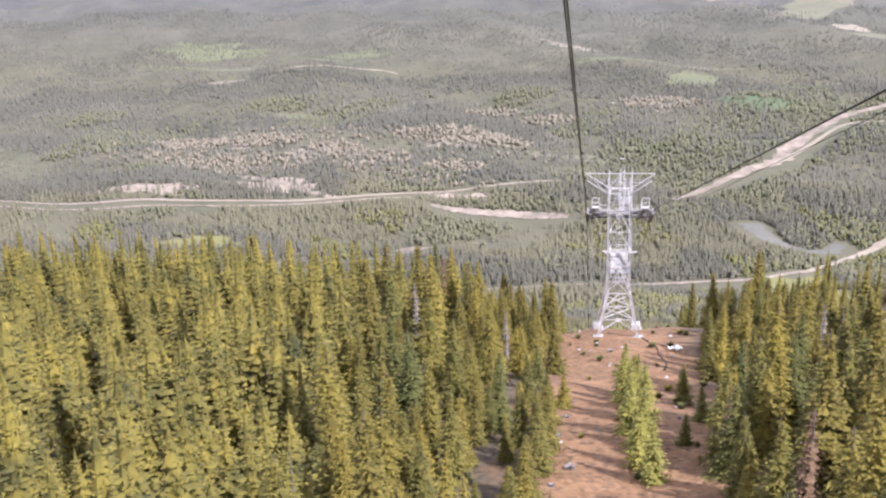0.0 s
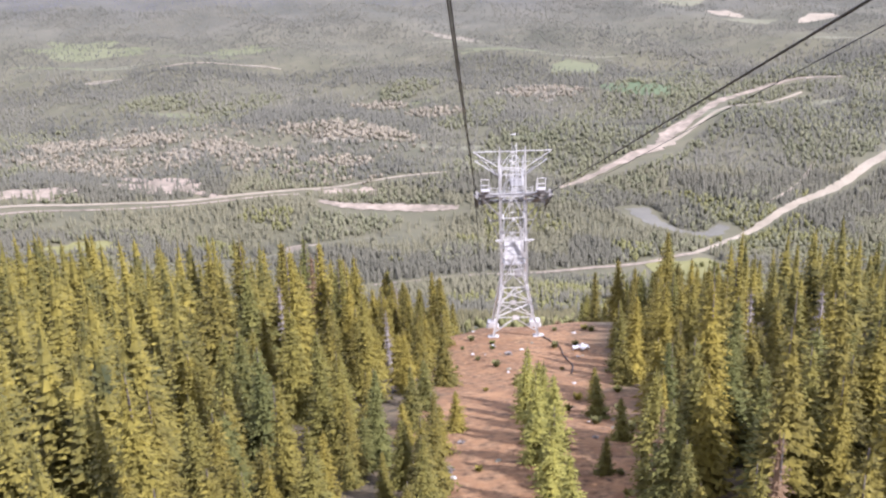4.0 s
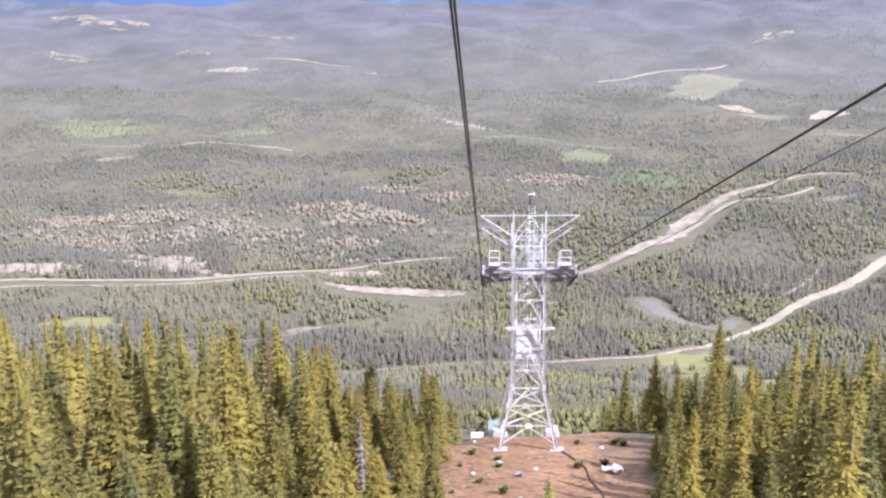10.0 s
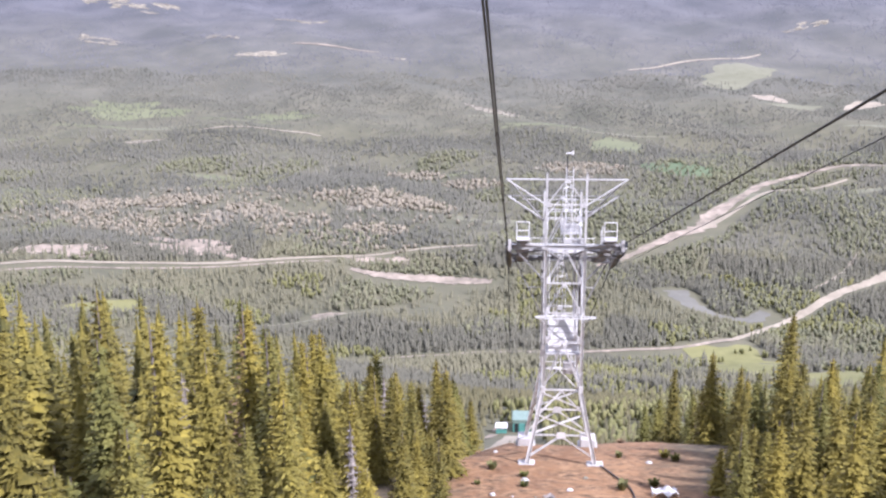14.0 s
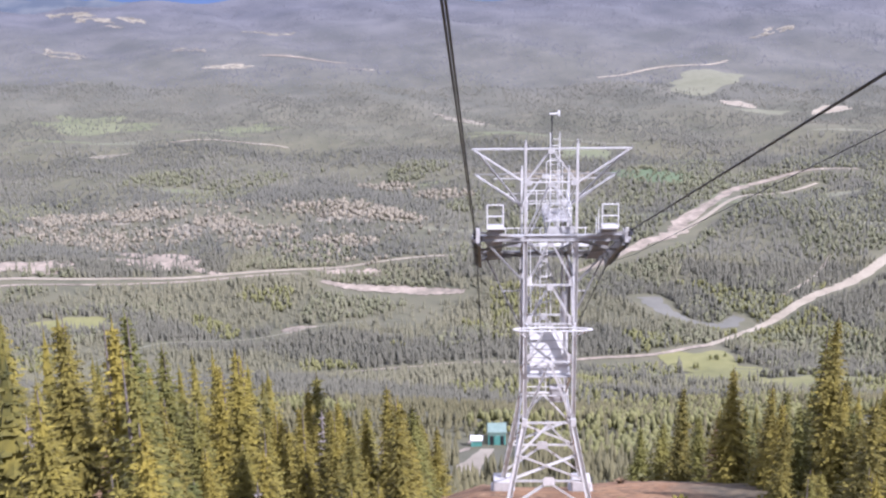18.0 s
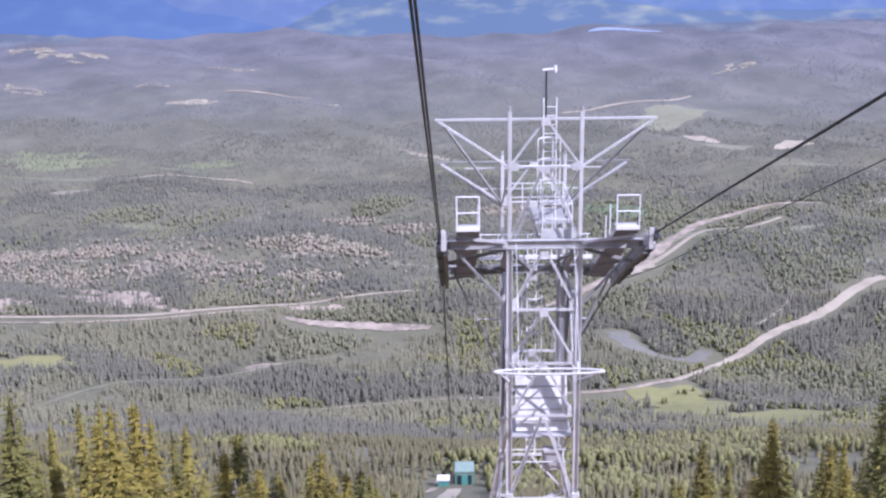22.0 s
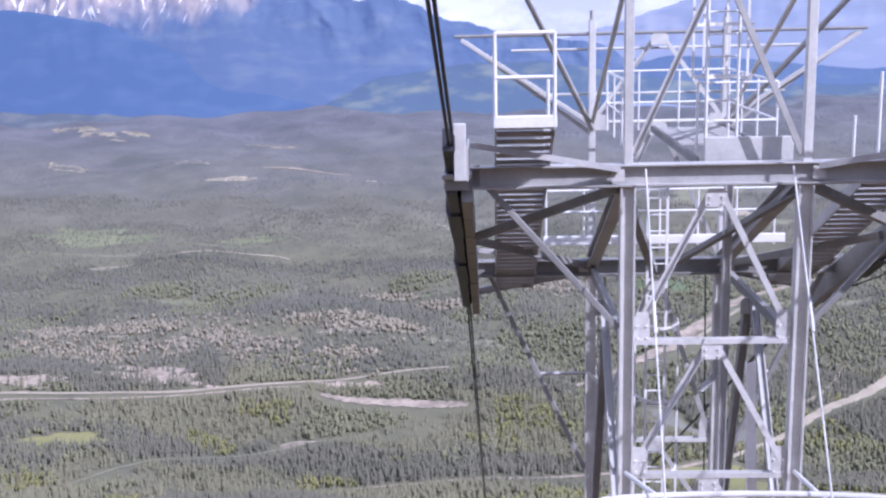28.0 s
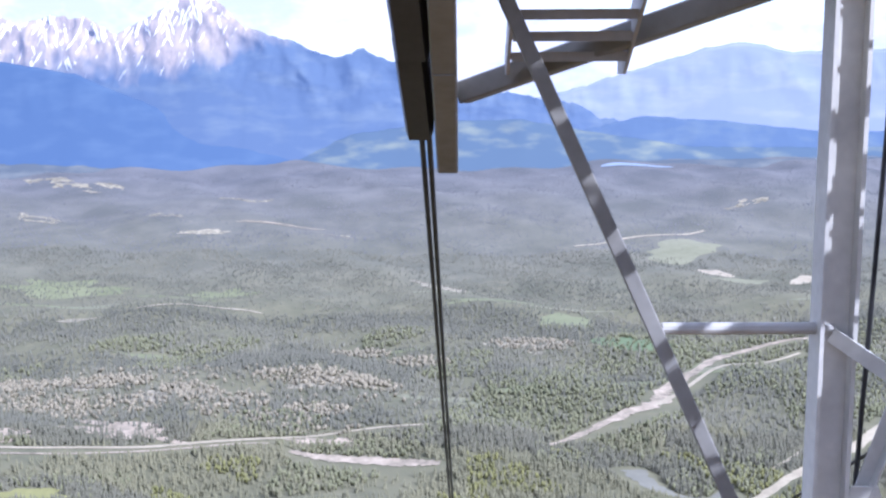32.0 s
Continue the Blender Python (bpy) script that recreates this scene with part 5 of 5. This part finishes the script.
# ---- far mountains, a backdrop beyond the valley ----
def mountain_material(name, forest_low, forest_high, rock, snow, snow_from, snow_full, haze_glow):
    """Rock, forest and snow by height; haze is painted over them as an even blue glow."""
    m = bpy.data.materials.new(name)
    m.use_nodes = True
    t = m.node_tree
    b = t.nodes["Principled BSDF"]
    b.inputs["Roughness"].default_value, b.inputs["Specular IOR Level"].default_value = 1.0, 0.0
    geo = t.nodes.new("ShaderNodeTexCoord")
    split = t.nodes.new("ShaderNodeSeparateXYZ")
    t.links.new(geo.outputs["Object"], split.inputs["Vector"])

    def wander(scale, detail, stretch=(1, 1, 1), slant=0.0):
        mp = t.nodes.new("ShaderNodeMapping")
        mp.vector_type = "TEXTURE"
        mp.inputs["Scale"].default_value = tuple(1 / v for v in stretch)
        mp.inputs["Rotation"].default_value = (0, radians(slant), 0)
        n = t.nodes.new("ShaderNodeTexNoise")
        n.inputs["Scale"].default_value, n.inputs["Detail"].default_value = scale, detail
        t.links.new(geo.outputs["Object"], mp.inputs["Vector"])
        t.links.new(mp.outputs["Vector"], n.inputs["Vector"])
        return n.outputs["Fac"]

    def mix(a, c, fac):
        n = t.nodes.new("ShaderNodeMix")
        n.data_type = "RGBA"
        t.links.new(fac, n.inputs["Factor"])
        for s, v in (("A", a), ("B", c)):
            if isinstance(v, tuple):
                n.inputs[s].default_value = (*v, 1)
            else:
                t.links.new(v, n.inputs[s])
        return n.outputs["Result"]

    def ramp(value, lo, hi):
        n = t.nodes.new("ShaderNodeMapRange")
        n.inputs["From Min"].default_value, n.inputs["From Max"].default_value = lo, hi
        t.links.new(value, n.inputs["Value"])
        return n.outputs["Result"]

    def calc(op, a, c):
        n = t.nodes.new("ShaderNodeMath")
        n.operation = op
        for k, v in enumerate((a, c)):
            if isinstance(v, (int, float)):
                n.inputs[k].default_value = v
            else:
                t.links.new(v, n.inputs[k])
        return n.outputs["Value"]

    woods = mix(forest_low, forest_high, ramp(wander(0.006, 5, (1, 1, 3.0)), 0.48, 0.72))
    # eastern flank takes the dark woods tone in place of cloud shadow
    east_shade = ramp(split.outputs["X"], -1180, -800)
    height = calc("ADD", split.outputs["Z"], calc("MULTIPLY", calc("SUBTRACT", wander(0.010, 7, (1, 1, 0.5)), 0.5), 240))
    height = calc("SUBTRACT", height, calc("MULTIPLY", east_shade, 150))
    stone = mix(rock, tuple(0.6 * c for c in rock), ramp(wander(0.03, 6, (1, 0.3, 0.45)), 0.42, 0.62))
    bared = ramp(height, snow_from - 60, snow_from + 70)
    body = mix(woods, stone, bared)
    if snow:
        # snow lies in slanting gullies that run down from the crest, less on the shade-toned eastern shoulder
        gully = calc("MAXIMUM", wander(0.070, 4, (1, 0.15, 0.13), 24), wander(0.062, 4, (1, 0.15, 0.13), -18))
        lift = calc("MULTIPLY", calc("SUBTRACT", split.outputs["Z"], snow_full), 1 / 2600)
        bare = calc("ADD", calc("MULTIPLY", east_shade, -0.07), calc("MULTIPLY", ramp(split.outputs["X"], -1350, -2000), 0.030))
        body = mix(body, snow, calc("MULTIPLY", ramp(calc("ADD", calc("ADD", gully, lift), bare), 0.596, 0.618), bared))
    t.links.new(body, b.inputs["Base Color"])
    # the surface itself emits the blue that stands in for far haze
    b.inputs["Emission Color"].default_value, b.inputs["Emission Strength"].default_value = (*haze_glow[:3], 1), haze_glow[3]
    return m


def range_of(name, skyline, y_top, y_foot, z_foot, mat, label, seed, craggy=1.0, ridges=0.0, cols=260, rows=36):
    """A mountain front under a skyline given as directions seen from the tower."""
    r = np.random.default_rng(seed)
    a = np.linspace(skyline[0][0], skyline[-1][0], cols)
    b = np.interp(a, [s[0] for s in skyline], [s[1] for s in skyline])
    tooth = np.array([noise.fractal(Vector((v * 55, seed * 3.1, 0.5)), 0.75, 2.1, 6) for v in a])
    b = b + craggy * 0.0034 * tooth
    f = np.linspace(0, 1, rows)[:, None]
    y = y_foot + (y_top - y_foot) * f + 0 * a
    x = a * y_top * (1 + 0 * f)
    top = 11.8 + b * y_top
    z = z_foot + (top - z_foot) * f ** 1.15
    spur = sum(np.sin(k * a * 6.28 + r.uniform(0, 6.28) + 2.2 * f) / (k / 9) ** 0.8 for k in (9, 17, 31, 56))
    z = z + ridges * 0.12 * spur * np.sin(np.pi * f)
    crag = np.array([[noise.ridged_multi_fractal(Vector((px / 230 + seed, pz / 330, seed)), 0.9, 2.1, 5, 1.0, 2.0) for px, pz in zip(rx, rz)] for rx, rz in zip(x, z)])
    y = y - ridges * 1.3 * (crag - crag.mean()) * np.clip((f - 0.45) * 3.0, 0, 1) * np.clip((1.02 - f) * 9, 0, 1)
    back = np.stack([x[-1], y[-1] + 25, z_foot + 0 * x[-1]])
    x, y, z = (np.vstack([q, extra[None]]) for q, extra in zip((x, y, z), back))
    me = grid_mesh(name, x, y, z, mat)
    return tagged(new(name, me), label, "mountains", kind="structure")


PEAKS = [(-0.75, 0.03), (-0.55, 0.035), (-0.49, 0.05), (-0.4265, 0.0612), (-0.399, 0.0395), (-0.385, 0.042), (-0.352, 0.0478), (-0.33, 0.041), (-0.306, 0.0322), (-0.277, 0.048), (-0.257, 0.0575), (-0.231, 0.0685), (-0.222, 0.066),
         (-0.2076, 0.0529), (-0.193, 0.038), (-0.1636, 0.0283), (-0.129, 0.0134), (-0.114, 0.0093), (-0.088, 0.0152), (-0.0645, 0.0056), (-0.05, -0.002), (-0.024, -0.010), (0.003, -0.0155), (0.055, -0.0247), (0.11, -0.035), (0.2, -0.06)]
FRONT = [(-0.75, 0.03), (-0.55, 0.018), (-0.41, 0.0078), (-0.34, -0.0045), (-0.281, -0.030), (-0.24, -0.046), (-0.19, -0.057), (-0.131, -0.073), (-0.09, -0.088), (-0.05, -0.1)]
PALE = [(0.0, -0.03), (0.055, -0.028), (0.0898, -0.021), (0.139, -0.0056), (0.2128, 0.0160), (0.2422, 0.0206), (0.2867, 0.013), (0.326, 0.0118), (0.4, 0.016), (0.52, 0.0), (0.7, 0.01)]
RIGHT = [(0.03, -0.066), (0.09, -0.06), (0.1351, -0.0475), (0.16, -0.0427), (0.2147, -0.0465), (0.27, -0.052), (0.3245, -0.0585), (0.45, -0.055), (0.7, -0.05)]
APRON = [(-0.75, -0.09), (-0.26, -0.094), (-0.16, -0.081), (-0.10, -0.058), (-0.02, -0.047), (0.05, -0.045), (0.12, -0.058), (0.2, -0.07), (0.4, -0.072), (0.7, -0.07)]
NEAR_HILLS = [(-0.75, -0.076), (-0.42, -0.081), (-0.33, -0.085), (-0.26, -0.092), (-0.19, -0.096), (-0.1, -0.095), (-0.02, -0.091), (0.06, -0.088), (0.16, -0.082), (0.3, -0.081), (0.5, -0.078), (0.7, -0.08)]
# blue in the woods tones and the last tuple is painted haze
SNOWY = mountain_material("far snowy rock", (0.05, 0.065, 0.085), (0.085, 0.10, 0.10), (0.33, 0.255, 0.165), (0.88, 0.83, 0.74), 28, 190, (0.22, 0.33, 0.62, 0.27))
# this ridge lies in shade, which is put into its darker base tones
WOODED = mountain_material("far shade-dark wooded ridge", (0.035, 0.05, 0.065), (0.05, 0.068, 0.08), (0.05, 0.07, 0.09), None, 600, 800, (0.16, 0.27, 0.58, 0.30))
PALE_HILL = mountain_material("far hills paled by haze", (0.15, 0.165, 0.19), (0.20, 0.205, 0.22), (0.26, 0.25, 0.27), (0.52, 0.51, 0.52), 60, 190, (0.40, 0.49, 0.74, 0.25))
RIGHT_HILL = mountain_material("far haze-blue hill", (0.05, 0.07, 0.09), (0.085, 0.105, 0.095), (0.10, 0.12, 0.14), None, 600, 800, (0.19, 0.28, 0.54, 0.30))
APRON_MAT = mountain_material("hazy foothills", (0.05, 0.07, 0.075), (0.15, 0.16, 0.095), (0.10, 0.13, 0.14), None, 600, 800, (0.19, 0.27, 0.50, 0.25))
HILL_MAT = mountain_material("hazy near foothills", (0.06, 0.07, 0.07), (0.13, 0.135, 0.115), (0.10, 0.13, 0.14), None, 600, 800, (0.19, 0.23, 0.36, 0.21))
range_of("mountain_backdrop", PEAKS, 4900, 4640, -420, SNOWY, "snow-streaked rocky peaks above haze-blue wooded slopes", 3, 1.0, 34, 420, 70)
range_of("ridge_backdrop", FRONT, 4760, 4560, -430, WOODED, "wooded ridge below the peaks, painted shade-dark and haze-blue", 5, 0.35, 6)
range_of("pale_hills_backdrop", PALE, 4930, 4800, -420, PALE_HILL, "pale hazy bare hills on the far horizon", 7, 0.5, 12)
range_of("blue_hill_backdrop", RIGHT, 4790, 4640, -430, RIGHT_HILL, "haze-blue wooded hill beyond the far lake", 9, 0.35, 8)
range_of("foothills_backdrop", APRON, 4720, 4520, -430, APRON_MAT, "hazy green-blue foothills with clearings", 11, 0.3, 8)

range_of("low_hills_backdrop", NEAR_HILLS, 4600, 4470, -430, HILL_MAT, "low haze-grey wooded hills at the valley's end", 13, 0.35, 6)

# ---- small things on the cleared ground ----
r = np.random.default_rng(9)


def stone_mesh(seed, mat):
    q = np.random.default_rng(seed)
    bm = bmesh.new()
    bmesh.ops.create_icosphere(bm, subdivisions=2, radius=1)
    for v in bm.verts:
        v.co *= 1 + q.uniform(-0.16, 0.16)
        v.co.z *= 0.62
    return mesh_of(bm, "rock", mat)


STONES = [stone_mesh(k, CONCRETE if k % 3 else ROCK) for k in range(5)]
for n in range(22):
    x, y = r.uniform(-6, 7), r.uniform(-55, 9)
    size = r.uniform(0.07, 0.20)
    ob = new("rock", STONES[n % 5])
    ob.location, ob.rotation_euler, ob.scale = (x, y, float(land(x, y)) + size * 0.2), (0, 0, r.uniform(0, 6)), (size * r.uniform(0.8, 1.5), size, size)
    tagged(ob, "pale rock lying on the bare red-brown soil", "rock", "rocks in the clearing")

# a white crumpled tarpaulin
n = 14
gx2, gy2 = np.meshgrid(np.linspace(-0.75, 0.75, n), np.linspace(-0.45, 0.45, n))
fold = 0.22 * np.sin(gx2 * 4.1 + 1) * np.cos(gy2 * 5.3) + 0.14 * np.sin(gx2 * 9 + gy2 * 7) + 0.28 * (1 - (gx2 / 1.2) ** 2)
tarp = tagged(new("tarpaulin", grid_mesh("tarpaulin", gx2 + 5.9, gy2 - 7.6, land(gx2 + 5.9, gy2 - 7.6) + 0.12 + np.maximum(fold, -0.06), WHITE_STEEL)), "white crumpled tarpaulin lying on the bare soil", "tarpaulin")
solid = tarp.modifiers.new("thickness", "SOLIDIFY")
solid.thickness = 0.03

# a dark cable lying on the ground
pts = [(2.6, -1.2), (3.3, -3.6), (4.0, -6.5), (4.1, -10), (4.6, -13.5), (4.2, -17)]
rope("ground_cable", [(x, y, float(land(x, y)) + 0.08) for x, y in smooth_line(pts, 6)], 0.05, "black power cable lying across the bare soil")

# low bushes, brush and stumps in the clearing
def brush(seed, mat, blades, height):
    q = np.random.default_rng(seed)
    verts, faces = [], []
    for k in range(blades):
        a, out = q.uniform(0, 6.28), q.uniform(0.1, 0.5)
        b = np.array([0.3 * out * math.cos(a), 0.3 * out * math.sin(a), 0.0])
        t = np.array([out * math.cos(a), out * math.sin(a), height * q.uniform(0.4, 1.0)])
        s = np.array([-math.sin(a), math.cos(a), 0]) * q.uniform(0.05, 0.13)
        m = (b + t) / 2 + np.array([0, 0, 0.1])
        o = len(verts)
        verts += [b.tolist(), (m + s).tolist(), (m - s).tolist(), t.tolist()]
        faces += [(o, o + 1, o + 2), (o + 1, o + 3, o + 2)]
    me = bpy.data.meshes.new("bush")
    me.from_pydata(verts, [], faces)
    me.materials.append(mat)
    return me


BUSHES = [(brush(k, m, 70, h), label) for k, (m, h, label) in enumerate(((BROADLEAF, 0.9, "low yellow-green willow bush on the bare soil"), (NEEDLES, 0.8, "low dwarf spruce bush on the bare soil"),
                                                                       (RUSTY, 0.5, "rust-brown dry brush on the bare soil"), (DEAD, 0.45, "heap of grey dead twigs on the bare soil")))]
for n in range(64):
    x, y = r.uniform(-7.0, 8.0), r.uniform(-58, 11)
    if abs(x) < 3.4 and (-3 < y < 9 or r.random() < 0.5):
        continue
    me, label = BUSHES[int(r.random() * 4)]
    ob = new("bush", me)
    size = r.uniform(0.5, 1.1)
    ob.location, ob.rotation_euler, ob.scale = (x, y, float(land(x, y)) - 0.05), (0, 0, r.uniform(0, 6)), (size, size, size * 0.7)
    tagged(ob, label, "bush", "brush in the clearing")
